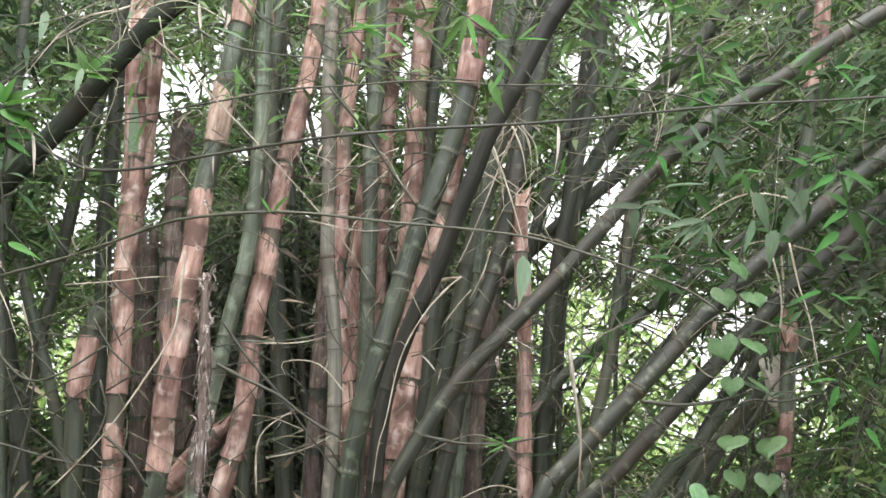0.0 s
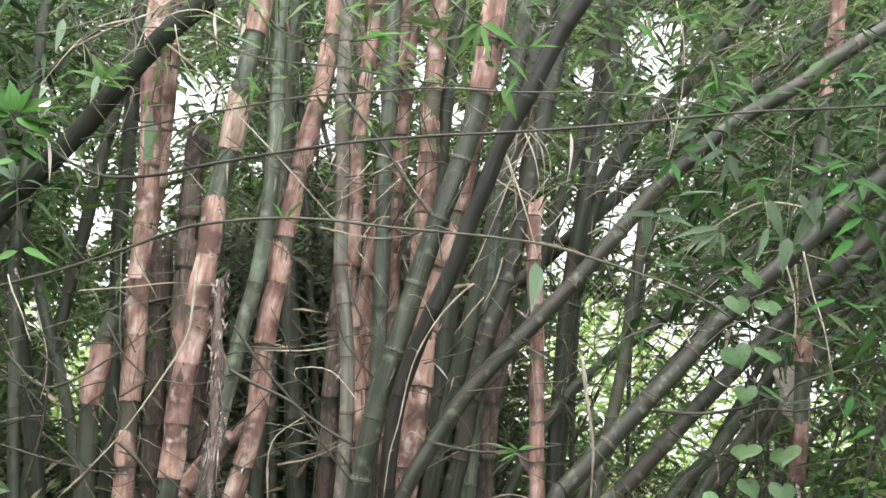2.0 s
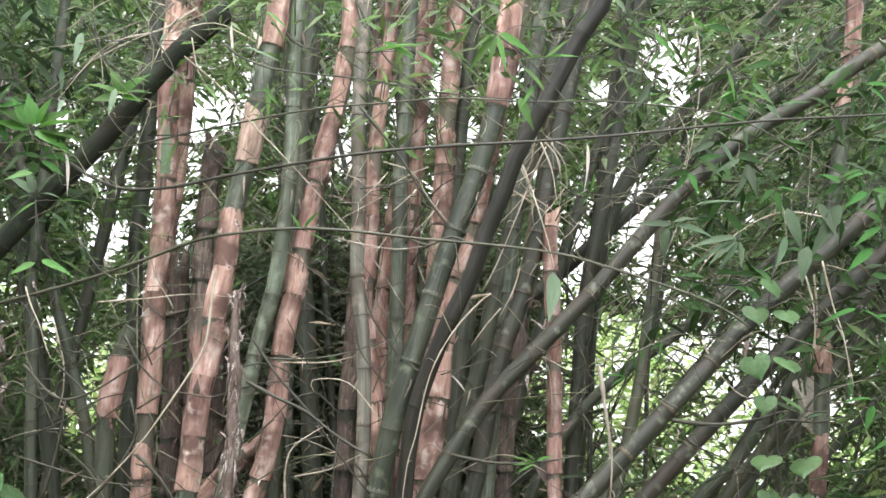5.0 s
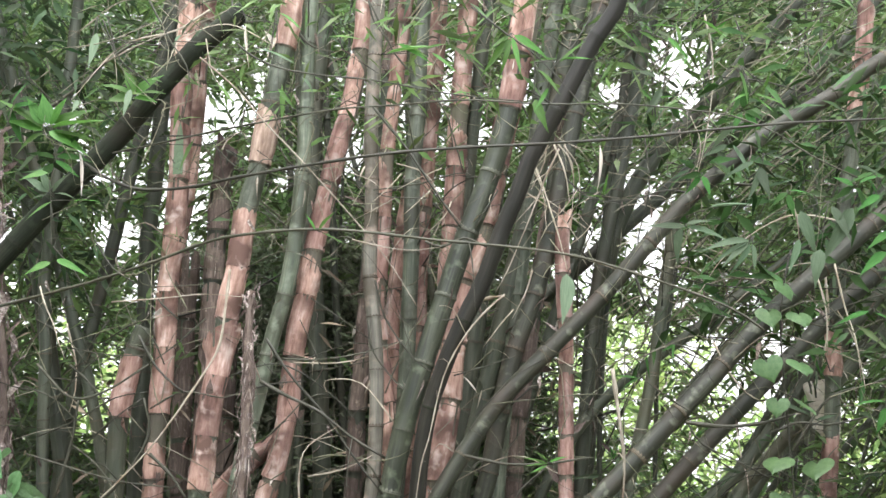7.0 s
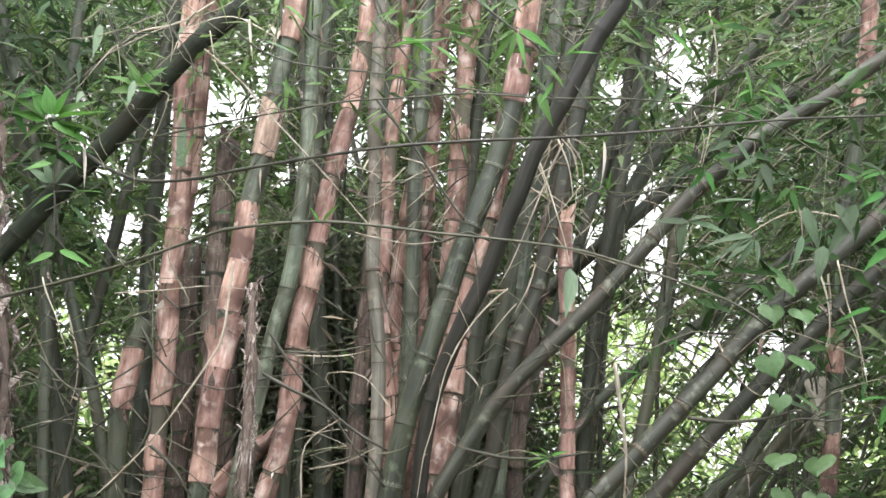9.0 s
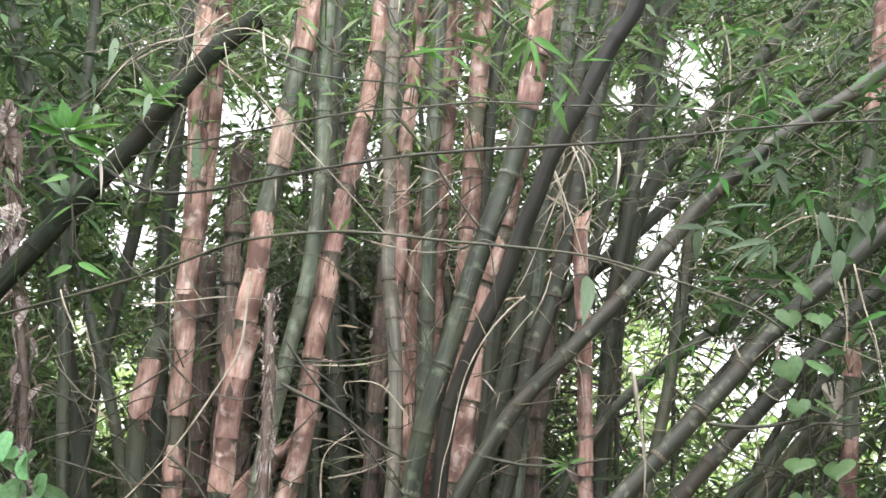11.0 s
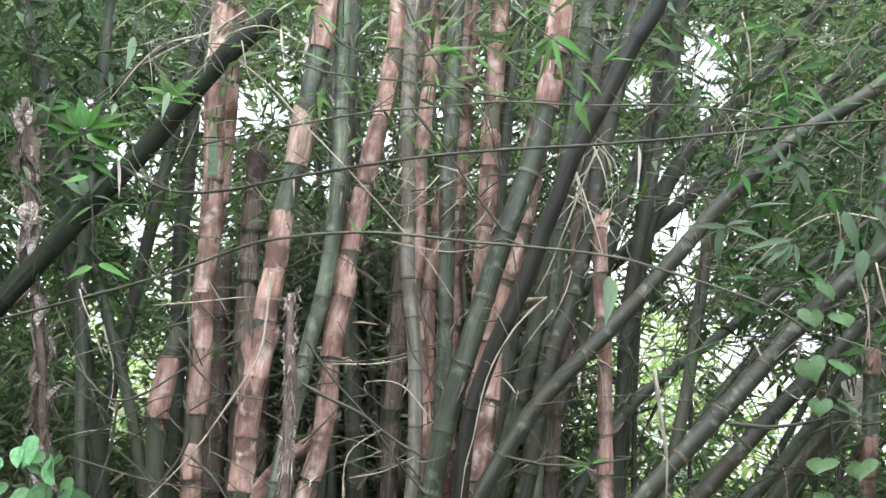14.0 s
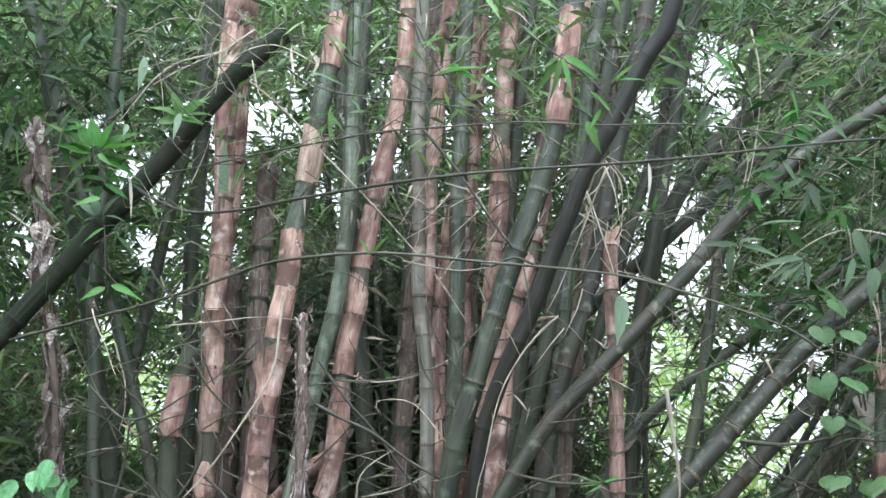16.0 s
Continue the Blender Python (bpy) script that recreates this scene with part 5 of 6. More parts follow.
def ragged(points, r, strands, flakes, size, flaps=0):
    """A dead stalk wound with loose shreds of bark that hang down along it, and some curled flakes."""
    base = Vector(points[0])
    thing = new("dead_stalk")
    thing.location = base
    tagged(thing, "dead brown stalk hung with flaking dry bark", "dead stalk")
    me, line = shoot([Vector(p) - base for p in points], min(0.02, r * 0.6), M_BROWN, 8, 0.9)
    part("stem", me, thing)
    rng = random.Random(strands)
    n = len(line)
    for _ in range(strands):
        i = rng.randrange(0, max(1, n - 4))
        k = min(n - 1, i + rng.randint(4, 9))
        a = rng.uniform(0, 2 * math.pi)
        turn = rng.uniform(-0.9, 0.9)
        trail = []
        for q in range(i, k + 1, 2):
            w = r * rng.uniform(0.4, 1.0) * min(1.0, 0.3 + 0.12 * q)
            trail.append(line[q] + Vector((math.cos(a), 0.7 * math.sin(a), 0)) * w)
            a += turn * rng.uniform(0.2, 1.0)
        if rng.random() < 0.4:
            trail[-1] = trail[-1] + Vector((math.cos(a), -0.3, -0.5)) * r * rng.uniform(0.5, 2.0)
        me, _ = shoot(trail, rng.uniform(0.0015, 0.0045), rng.choice((M_BROWN, M_BROWN, M_BARK)), 5, 0.4)
        part("bark_shred", me, thing)
    for k in range(flaps):
        a = rng.uniform(math.pi, 2 * math.pi)
        p = line[int(n * (0.04 + 0.5 * k / flaps))] + Vector((math.cos(a), math.sin(a), 0)) * r * 0.5
        d = Vector((math.cos(a) * 0.35, math.sin(a) * 0.3, -1)).normalized() * rng.uniform(0.10, 0.2)
        part("sheath_flap", rng.choice(FLAPS), thing, "broad flap of dry sheath", leaf_pose(p, p + d, rng.uniform(0.02, 0.036), rng.uniform(-0.7, 0.7)))
    for _ in range(flakes):
        p = line[rng.randrange(n)]
        a = rng.uniform(0, 2 * math.pi)
        p = p + Vector((math.cos(a), math.sin(a), 0)) * r * 0.8
        k = rng.choice((0.1, 0.2, 0.3, 0.5))
        d = Vector((math.cos(a) * k, math.sin(a) * k, rng.choice((-1, -1, -1, 0.5)))).normalized() * size * rng.uniform(0.4, 1.2)
        part("flake", rng.choice(FLAKES), thing, "", leaf_pose(p, p + d, size * rng.uniform(0.08, 0.22), rng.uniform(-1.5, 1.5)))


FLAPS = [blade("sheath_flap", M_BARK, 0.45, 0.15, 0.5, 7, 0.3), blade("sheath_flap", M_BROWN, 0.4, 0.25, 0.8, 7, -0.3)]
FLAKES = [blade("flake", M_BROWN, 0.2, 0.25, 0.6, 5, 0.3), blade("flake", M_BARK, 0.3, 0.3, 0.9, 5, 0.5), blade("flake", M_BROWN, 0.16, 0.4, 0.5, 5, -0.4), blade("flake", M_BARK, 0.24, 0.1, 0.8, 5, 0.5)]

spray('fresh', (0.092, 4.000, 3.149), [((0.081, 3.980, 3.127), (-0.011, 3.940, 2.963), 0.041), ((0.088, 3.980, 3.123), (0.062, 3.940, 2.959), 0.039), ((0.096, 3.980, 3.123), (0.130, 3.940, 2.963), 0.039), ((0.103, 3.980, 3.132), (0.236, 3.940, 3.048), 0.054), ((0.088, 3.980, 3.127), (-0.002, 3.940, 3.057), 0.025)])
spray('fresh', (0.175, 3.900, 2.991), [((0.185, 3.880, 2.955), (0.271, 3.840, 2.854), 0.052), ((0.174, 3.880, 2.841), (0.213, 3.840, 2.717), 0.052), ((0.268, 3.880, 2.984), (0.356, 3.840, 3.063), 0.032), ((0.269, 3.880, 2.995), (0.390, 3.840, 2.991), 0.024), ((0.226, 3.880, 2.885), (0.172, 3.840, 2.785), 0.028)])
spray('fresh', (-0.428, 4.200, 3.137), [((-0.403, 4.180, 3.134), (-0.197, 4.140, 3.167), 0.058), ((-0.358, 4.180, 3.177), (-0.219, 4.140, 3.105), 0.035), ((-0.222, 4.180, 3.139), (-0.111, 4.140, 3.049), 0.035), ((-0.244, 4.180, 3.154), (-0.164, 4.140, 3.181), 0.022)])
spray('fresh', (-0.878, 4.300, 3.373), [((-0.862, 4.280, 3.352), (-0.754, 4.240, 3.269), 0.031), ((-0.854, 4.280, 3.022), (-0.774, 4.240, 2.922), 0.031), ((-0.906, 4.280, 3.002), (-0.806, 4.240, 3.008), 0.027), ((-0.917, 4.280, 2.997), (-0.972, 4.240, 2.965), 0.022)])
spray('shaded', (-0.965, 4.300, 3.199), [((-0.944, 4.280, 3.197), (-0.772, 4.240, 3.133), 0.033), ((-0.758, 4.280, 3.070), (-0.680, 4.240, 3.008), 0.027)])
spray('fresh', (-1.905, 4.702, 2.862), [((-1.986, 4.678, 2.976), (-2.204, 4.631, 3.126), 0.053), ((-1.976, 4.678, 2.995), (-2.048, 4.631, 3.104), 0.058), ((-1.961, 4.678, 2.995), (-1.973, 4.631, 3.124), 0.061), ((-1.951, 4.678, 2.991), (-1.880, 4.631, 3.109), 0.058), ((-1.940, 4.678, 2.976), (-1.681, 4.631, 3.018), 0.053), ((-1.954, 4.678, 2.961), (-1.768, 4.631, 2.898), 0.063), ((-1.986, 4.678, 2.965), (-2.141, 4.631, 3.031), 0.053), ((-1.928, 4.678, 2.960), (-1.717, 4.631, 2.924), 0.043), ((-1.980, 4.678, 2.955), (-2.113, 4.631, 2.858), 0.039), ((-1.941, 4.678, 2.997), (-1.778, 4.631, 3.071), 0.039)])
spray('shaded', (-1.918, 4.702, 2.662), [((-1.937, 4.679, 2.681), (-2.039, 4.632, 2.760), 0.049), ((-1.932, 4.679, 2.689), (-1.964, 4.632, 2.786), 0.049), ((-1.916, 4.679, 2.681), (-1.862, 4.632, 2.773), 0.044), ((-1.911, 4.679, 2.673), (-1.794, 4.632, 2.682), 0.044), ((-1.940, 4.679, 2.669), (-2.018, 4.632, 2.645), 0.038)])
spray('fresh', (-1.587, 4.722, 3.139), [((-1.598, 4.698, 3.144), (-1.715, 4.650, 3.214), 0.048), ((-1.590, 4.698, 3.150), (-1.615, 4.650, 3.255), 0.048), ((-1.579, 4.698, 3.150), (-1.473, 4.650, 3.227), 0.044), ((-1.579, 4.698, 3.139), (-1.444, 4.650, 3.164), 0.039), ((-1.600, 4.698, 3.131), (-1.697, 4.650, 3.097), 0.039), ((-1.584, 4.698, 3.128), (-1.467, 4.650, 3.096), 0.034)])
spray('pale', (-1.671, 4.400, 3.389), [((-1.660, 4.380, 3.305), (-1.668, 4.340, 3.145), 0.045), ((-1.498, 4.380, 3.055), (-1.512, 4.340, 2.929), 0.036), ((-1.720, 4.380, 3.006), (-1.724, 4.340, 2.943), 0.023)])
spray('fresh', (-0.629, 4.000, 2.364), [((-0.624, 3.980, 2.367), (-0.565, 3.940, 2.431), 0.033), ((-0.640, 3.980, 2.367), (-0.657, 3.940, 2.418), 0.023), ((-0.609, 3.980, 2.354), (-0.518, 3.940, 2.310), 0.012)])
spray('pale', (0.329, 4.100, 2.267), [((0.302, 4.080, 2.221), (0.288, 4.040, 2.030), 0.072)])
spray('fresh', (0.504, 4.500, 2.615), [((0.490, 4.480, 2.627), (0.429, 4.440, 2.690), 0.016), ((0.493, 4.480, 2.627), (0.509, 4.440, 2.709), 0.019), ((0.497, 4.480, 2.622), (0.522, 4.440, 2.666), 0.014), ((0.488, 4.480, 2.617), (0.423, 4.440, 2.617), 0.014), ((0.488, 4.480, 2.612), (0.450, 4.440, 2.565), 0.014)])
spray('dead', (0.484, 4.500, 2.873), [((0.482, 4.480, 2.842), (0.498, 4.440, 2.632), 0.016)])
spray('dead', (-1.823, 4.722, 2.890), [((-1.815, 4.698, 2.865), (-1.769, 4.650, 2.658), 0.019)])
spray('dead', (-1.073, 4.601, 3.458), [((-1.067, 4.579, 3.422), (-1.039, 4.535, 3.204), 0.012)])
spray('fresh', (1.047, 4.300, 3.127), [((1.032, 4.280, 3.096), (1.063, 4.240, 2.948), 0.053), ((1.083, 4.280, 3.000), (1.212, 4.240, 2.948), 0.035), ((1.078, 4.280, 2.988), (1.156, 4.240, 2.915), 0.031), ((1.065, 4.280, 3.000), (0.970, 4.240, 2.950), 0.027), ((1.130, 4.280, 3.024), (1.145, 4.240, 3.082), 0.022)])
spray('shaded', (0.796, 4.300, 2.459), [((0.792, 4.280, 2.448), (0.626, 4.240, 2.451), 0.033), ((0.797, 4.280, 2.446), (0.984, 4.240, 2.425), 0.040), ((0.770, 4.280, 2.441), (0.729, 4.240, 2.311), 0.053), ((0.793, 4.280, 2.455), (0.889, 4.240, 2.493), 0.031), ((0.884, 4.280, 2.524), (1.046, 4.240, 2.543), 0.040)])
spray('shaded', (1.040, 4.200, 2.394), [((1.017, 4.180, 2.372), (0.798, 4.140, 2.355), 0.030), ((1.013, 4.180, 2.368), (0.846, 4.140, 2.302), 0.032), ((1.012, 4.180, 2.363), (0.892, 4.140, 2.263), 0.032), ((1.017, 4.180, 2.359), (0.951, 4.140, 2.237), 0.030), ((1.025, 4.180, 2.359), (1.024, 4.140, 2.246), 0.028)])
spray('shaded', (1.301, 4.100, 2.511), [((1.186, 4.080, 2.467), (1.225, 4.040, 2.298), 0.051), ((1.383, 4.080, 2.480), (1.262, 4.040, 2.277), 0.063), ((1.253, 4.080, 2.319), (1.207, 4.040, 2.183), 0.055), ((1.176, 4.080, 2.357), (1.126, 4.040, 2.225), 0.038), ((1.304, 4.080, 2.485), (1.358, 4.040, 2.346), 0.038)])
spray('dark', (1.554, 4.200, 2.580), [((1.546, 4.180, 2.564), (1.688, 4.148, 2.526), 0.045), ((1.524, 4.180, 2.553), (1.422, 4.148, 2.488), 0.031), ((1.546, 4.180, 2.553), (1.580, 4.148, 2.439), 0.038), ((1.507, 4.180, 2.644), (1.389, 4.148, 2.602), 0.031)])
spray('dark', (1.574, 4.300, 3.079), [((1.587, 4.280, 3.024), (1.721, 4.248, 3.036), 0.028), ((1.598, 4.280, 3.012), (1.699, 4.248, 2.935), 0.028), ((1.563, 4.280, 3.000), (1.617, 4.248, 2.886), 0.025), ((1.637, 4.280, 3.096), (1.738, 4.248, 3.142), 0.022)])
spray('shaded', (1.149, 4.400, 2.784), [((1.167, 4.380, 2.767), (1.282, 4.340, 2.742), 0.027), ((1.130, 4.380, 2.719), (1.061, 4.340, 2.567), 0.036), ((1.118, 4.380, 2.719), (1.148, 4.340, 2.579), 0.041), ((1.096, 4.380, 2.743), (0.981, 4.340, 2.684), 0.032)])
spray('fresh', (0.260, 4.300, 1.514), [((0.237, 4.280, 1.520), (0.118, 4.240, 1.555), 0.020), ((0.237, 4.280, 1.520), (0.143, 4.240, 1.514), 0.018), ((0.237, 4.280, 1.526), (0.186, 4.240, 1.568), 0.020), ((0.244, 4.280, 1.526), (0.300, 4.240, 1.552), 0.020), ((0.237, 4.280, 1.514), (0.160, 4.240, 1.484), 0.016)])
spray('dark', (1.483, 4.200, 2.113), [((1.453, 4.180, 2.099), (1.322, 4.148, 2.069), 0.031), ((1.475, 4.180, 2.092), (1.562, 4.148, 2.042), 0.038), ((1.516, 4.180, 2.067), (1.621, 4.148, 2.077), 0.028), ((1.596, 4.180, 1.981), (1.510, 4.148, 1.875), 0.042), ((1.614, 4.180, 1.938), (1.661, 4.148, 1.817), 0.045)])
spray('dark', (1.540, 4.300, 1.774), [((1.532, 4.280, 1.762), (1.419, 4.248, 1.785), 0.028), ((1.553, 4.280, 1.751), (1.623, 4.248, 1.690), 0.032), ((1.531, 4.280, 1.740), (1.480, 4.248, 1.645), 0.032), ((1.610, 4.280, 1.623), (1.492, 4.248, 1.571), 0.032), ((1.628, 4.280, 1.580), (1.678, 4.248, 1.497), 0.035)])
spray('shaded', (1.034, 4.500, 2.874), [((1.017, 4.480, 2.843), (0.900, 4.440, 2.783), 0.032), ((1.040, 4.480, 2.843), (1.109, 4.440, 2.711), 0.037), ((0.727, 4.480, 3.143), (0.626, 4.440, 3.178), 0.028), ((0.750, 4.480, 3.092), (0.669, 4.440, 2.954), 0.032)])
spray('fresh', (0.506, 4.400, 3.390), [((0.515, 4.380, 3.356), (0.615, 4.340, 3.265), 0.032), ((0.693, 4.380, 3.331), (0.805, 4.340, 3.340), 0.027), ((0.907, 4.380, 3.356), (1.014, 4.340, 3.265), 0.032), ((0.763, 4.380, 3.281), (0.847, 4.340, 3.167), 0.032)])
spray('fresh', (-1.730, 4.200, 2.527), [((-1.721, 4.180, 2.518), (-1.810, 4.140, 2.446), 0.030), ((-1.742, 4.180, 2.637), (-1.845, 4.140, 2.603), 0.030), ((-1.633, 4.180, 2.523), (-1.507, 4.140, 2.525), 0.022), ((-1.681, 4.180, 2.286), (-1.553, 4.140, 2.247), 0.030), ((-1.703, 4.180, 2.275), (-1.792, 4.140, 2.224), 0.026)])
vine([(1.221, 4.350, 2.371), (1.193, 4.350, 2.257), (1.167, 4.350, 2.101), (1.166, 4.350, 1.902), (1.172, 4.350, 1.750), (1.178, 4.350, 1.601), (1.185, 4.350, 1.369), (1.176, 4.350, 0.958), (1.133, 4.350, 0.392)], [((1.173, 4.300, 2.214), 0.103), ((1.108, 4.300, 2.109), 0.105), ((1.226, 4.300, 2.099), 0.105), ((1.092, 4.300, 1.911), 0.116), ((1.220, 4.300, 1.910), 0.114), ((1.230, 4.300, 1.755), 0.112), ((1.126, 4.300, 1.760), 0.090), ((1.119, 4.300, 1.541), 0.121), ((1.265, 4.300, 1.529), 0.125), ((1.124, 4.300, 1.405), 0.103), ((1.251, 4.300, 1.390), 0.103)])
vine([(-1.634, 3.500, 0.392), (-1.679, 3.500, 1.031), (-1.693, 3.500, 1.369), (-1.667, 3.500, 1.472), (-1.622, 3.500, 1.560)], [((-1.536, 3.450, 1.457), 0.123), ((-1.591, 3.450, 1.577), 0.064), ((-1.479, 3.450, 1.406), 0.104), ((-1.554, 3.450, 1.560), 0.055), ((-1.588, 3.450, 1.443), 0.118), ((-1.691, 3.450, 1.422), 0.092), ((-1.499, 3.450, 1.427), 0.123), ((-1.551, 3.450, 1.420), 0.092), ((-1.459, 3.450, 1.483), 0.093), ((-1.659, 3.450, 1.456), 0.092), ((-1.535, 3.450, 1.543), 0.129), ((-1.635, 3.450, 1.577), 0.075), ((-1.585, 3.450, 1.612), 0.104), ((-1.685, 3.450, 1.542), 0.098), ((-1.491, 3.450, 1.543), 0.093), ((-1.605, 3.450, 1.534), 0.068), ((-1.528, 3.450, 1.457), 0.104), ((-1.465, 3.450, 1.440), 0.064)], tone='bright')
vine([(0.788, 3.900, 0.403), (0.818, 3.900, 0.990), (0.839, 3.900, 1.307), (0.856, 3.900, 1.402)], [((0.857, 3.850, 1.392), 0.113), ((0.900, 3.850, 1.334), 0.080), ((0.782, 3.850, 1.334), 0.080)], tone='bright')
ragged([(-0.933, 4.300, 2.185), (-0.937, 4.300, 2.072), (-0.938, 4.300, 1.938), (-0.927, 4.300, 1.850), (-0.932, 4.300, 1.654), (-0.938, 4.300, 1.482), (-0.940, 4.300, 1.333)], 0.026, 110, 170, 0.04)
ragged([(-2.409, 5.051, 3.255), (-2.377, 5.051, 2.972), (-2.345, 5.051, 2.777), (-2.325, 5.051, 2.478), (-2.265, 5.051, 2.156), (-2.230, 5.051, 1.921), (-2.211, 5.051, 1.639), (-2.20, 5.051, 1.30)], 0.048, 110, 110, 0.12, 9)
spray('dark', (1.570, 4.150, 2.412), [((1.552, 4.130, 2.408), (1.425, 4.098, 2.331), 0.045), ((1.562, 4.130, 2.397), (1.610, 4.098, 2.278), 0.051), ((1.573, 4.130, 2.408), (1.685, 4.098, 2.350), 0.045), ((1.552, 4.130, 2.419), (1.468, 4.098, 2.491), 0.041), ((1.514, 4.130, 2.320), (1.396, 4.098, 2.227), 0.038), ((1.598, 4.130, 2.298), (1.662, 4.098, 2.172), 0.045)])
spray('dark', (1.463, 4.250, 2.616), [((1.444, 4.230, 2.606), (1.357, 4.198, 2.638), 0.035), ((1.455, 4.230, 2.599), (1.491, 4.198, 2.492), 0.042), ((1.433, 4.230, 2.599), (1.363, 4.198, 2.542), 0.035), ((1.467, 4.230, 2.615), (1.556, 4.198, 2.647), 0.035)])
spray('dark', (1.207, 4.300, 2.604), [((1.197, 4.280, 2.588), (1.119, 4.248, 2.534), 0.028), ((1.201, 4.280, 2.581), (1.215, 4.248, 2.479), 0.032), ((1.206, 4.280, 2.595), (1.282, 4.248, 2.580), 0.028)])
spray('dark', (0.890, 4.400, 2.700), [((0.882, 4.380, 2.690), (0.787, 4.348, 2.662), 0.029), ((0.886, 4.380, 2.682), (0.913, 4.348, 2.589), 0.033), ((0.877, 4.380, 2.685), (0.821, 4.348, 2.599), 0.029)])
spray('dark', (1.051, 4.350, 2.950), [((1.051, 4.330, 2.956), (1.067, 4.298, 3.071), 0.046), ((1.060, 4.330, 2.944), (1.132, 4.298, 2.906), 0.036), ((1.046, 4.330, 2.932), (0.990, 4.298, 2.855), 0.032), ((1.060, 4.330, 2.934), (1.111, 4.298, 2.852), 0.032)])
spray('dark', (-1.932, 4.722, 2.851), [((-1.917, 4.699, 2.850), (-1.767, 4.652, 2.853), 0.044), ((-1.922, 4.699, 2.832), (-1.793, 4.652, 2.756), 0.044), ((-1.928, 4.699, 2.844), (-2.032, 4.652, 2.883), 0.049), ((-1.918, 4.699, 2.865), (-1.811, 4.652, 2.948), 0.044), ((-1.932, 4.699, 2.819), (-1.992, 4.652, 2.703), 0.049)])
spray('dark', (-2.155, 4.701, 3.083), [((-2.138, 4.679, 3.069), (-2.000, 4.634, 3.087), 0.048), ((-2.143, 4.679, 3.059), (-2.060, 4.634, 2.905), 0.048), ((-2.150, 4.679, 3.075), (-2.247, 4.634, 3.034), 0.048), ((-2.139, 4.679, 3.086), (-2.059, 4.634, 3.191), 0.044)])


# ---- foliage ----
def leaf_cloud(name, count, xs, ys, zs, size, width, material, label, seed, gaps=True, clump=14, spread=0.22, thin_out=None):
    rng = np.random.default_rng(seed)
    n = count // clump
    c = rng.uniform((xs[0], ys[0], zs[0]), (xs[1], ys[1], zs[1]), (n, 3))
    dens = np.array([noise.noise(Vector((q[0] * 0.8, q[1] * 0.8, q[2] * 0.8 + seed))) for q in c])
    c = c[dens > rng.uniform(-0.9, 0.15, n)]
    p = (c[:, None, :] + rng.normal(0, spread, (len(c), clump, 3)) * (1, 0.8, 0.7)).reshape(-1, 3)
    p = p[p[:, 2] > 0.03]
    if thin_out is not None:
        p = p[rng.uniform(0, 1, len(p)) < thin_out(p)]
    if gaps:
        p = p[rng.uniform(0, 1, len(p)) > 0.945 * open_sky(p, p[:, 1])]
    m = len(p)
    a = rng.uniform(0, 2 * np.pi, m)
    d = np.stack([np.cos(a), np.sin(a) * 0.7, rng.uniform(-1.1, 0.35, m)], 1)
    d /= np.linalg.norm(d, axis=1)[:, None]
    up = rng.normal(0, 0.7, (m, 3)) + (0, -0.4, 0.8)
    s = np.cross(d, up)
    s /= np.linalg.norm(s, axis=1)[:, None] + 1e-6
    nrm = np.cross(s, d)
    ln = size * rng.uniform(0.6, 1.3, m)[:, None]
    w = width * rng.uniform(0.7, 1.3, m)[:, None]
    rim = [p, p + d * ln * 0.38 + s * w * 0.5 + nrm * w * 0.15, p + d * ln - (0, 0, 0.1) * ln, p + d * ln * 0.38 - s * w * 0.5 + nrm * w * 0.15]
    if count > 60000:
        v = np.stack(rim, 1).reshape(-1, 3)
        k = np.arange(m)[:, None] * 4
        tri = np.concatenate([k + (0, 1, 2), k + (0, 2, 3)], 1).reshape(-1)
    else:
        v = np.stack(rim + [p + d * ln * 0.40], 1).reshape(-1, 3)
        k = np.arange(m)[:, None] * 5
        tri = np.concatenate([k + (0, 1, 4), k + (1, 2, 4), k + (0, 4, 3), k + (4, 2, 3)], 1).reshape(-1)
    me = bpy.data.meshes.new(name)
    me.vertices.add(len(v))
    me.vertices.foreach_set("co", v.astype(np.float32).ravel())
    me.loops.add(len(tri))
    me.loops.foreach_set("vertex_index", tri.astype(np.int32))
    me.polygons.add(len(tri) // 3)
    me.polygons.foreach_set("loop_start", np.arange(0, len(tri), 3, dtype=np.int32))
    me.materials.append(material)
    me.update(calc_edges=True)
    me.validate()
    return tagged(new(name, me), label, "foliage", kind="stuff")


def low_light(p):
    """Thins the thicket low down on both sides as seen from the camera, most of all behind the leaning culms."""
    k = 8.0 / p[:, 1]
    x = p[:, 0] * k
    side = 0.62 * np.clip((x - 0.2) / 0.35, 0, 1) * np.clip((2.6 - x) / 0.6, 0.6, 1) + 0.12 * np.clip((-x - 1.7) / 0.6, 0, 1)
    return 1 - side * np.clip((2.95 - p[:, 2]) / 0.6, 0, 1)


def bush_tops(p):
    """Uneven tops of the far bushes, lowest to the right of the clump."""
    top = 3.5 + 0.7 * np.sin(p[:, 0] * 0.8 + 0.3) - 1.9 * np.exp(-((p[:, 0] - 4.3) / 0.5) ** 2)
    return np.clip((top - p[:, 2]) / 0.5, 0, 1)


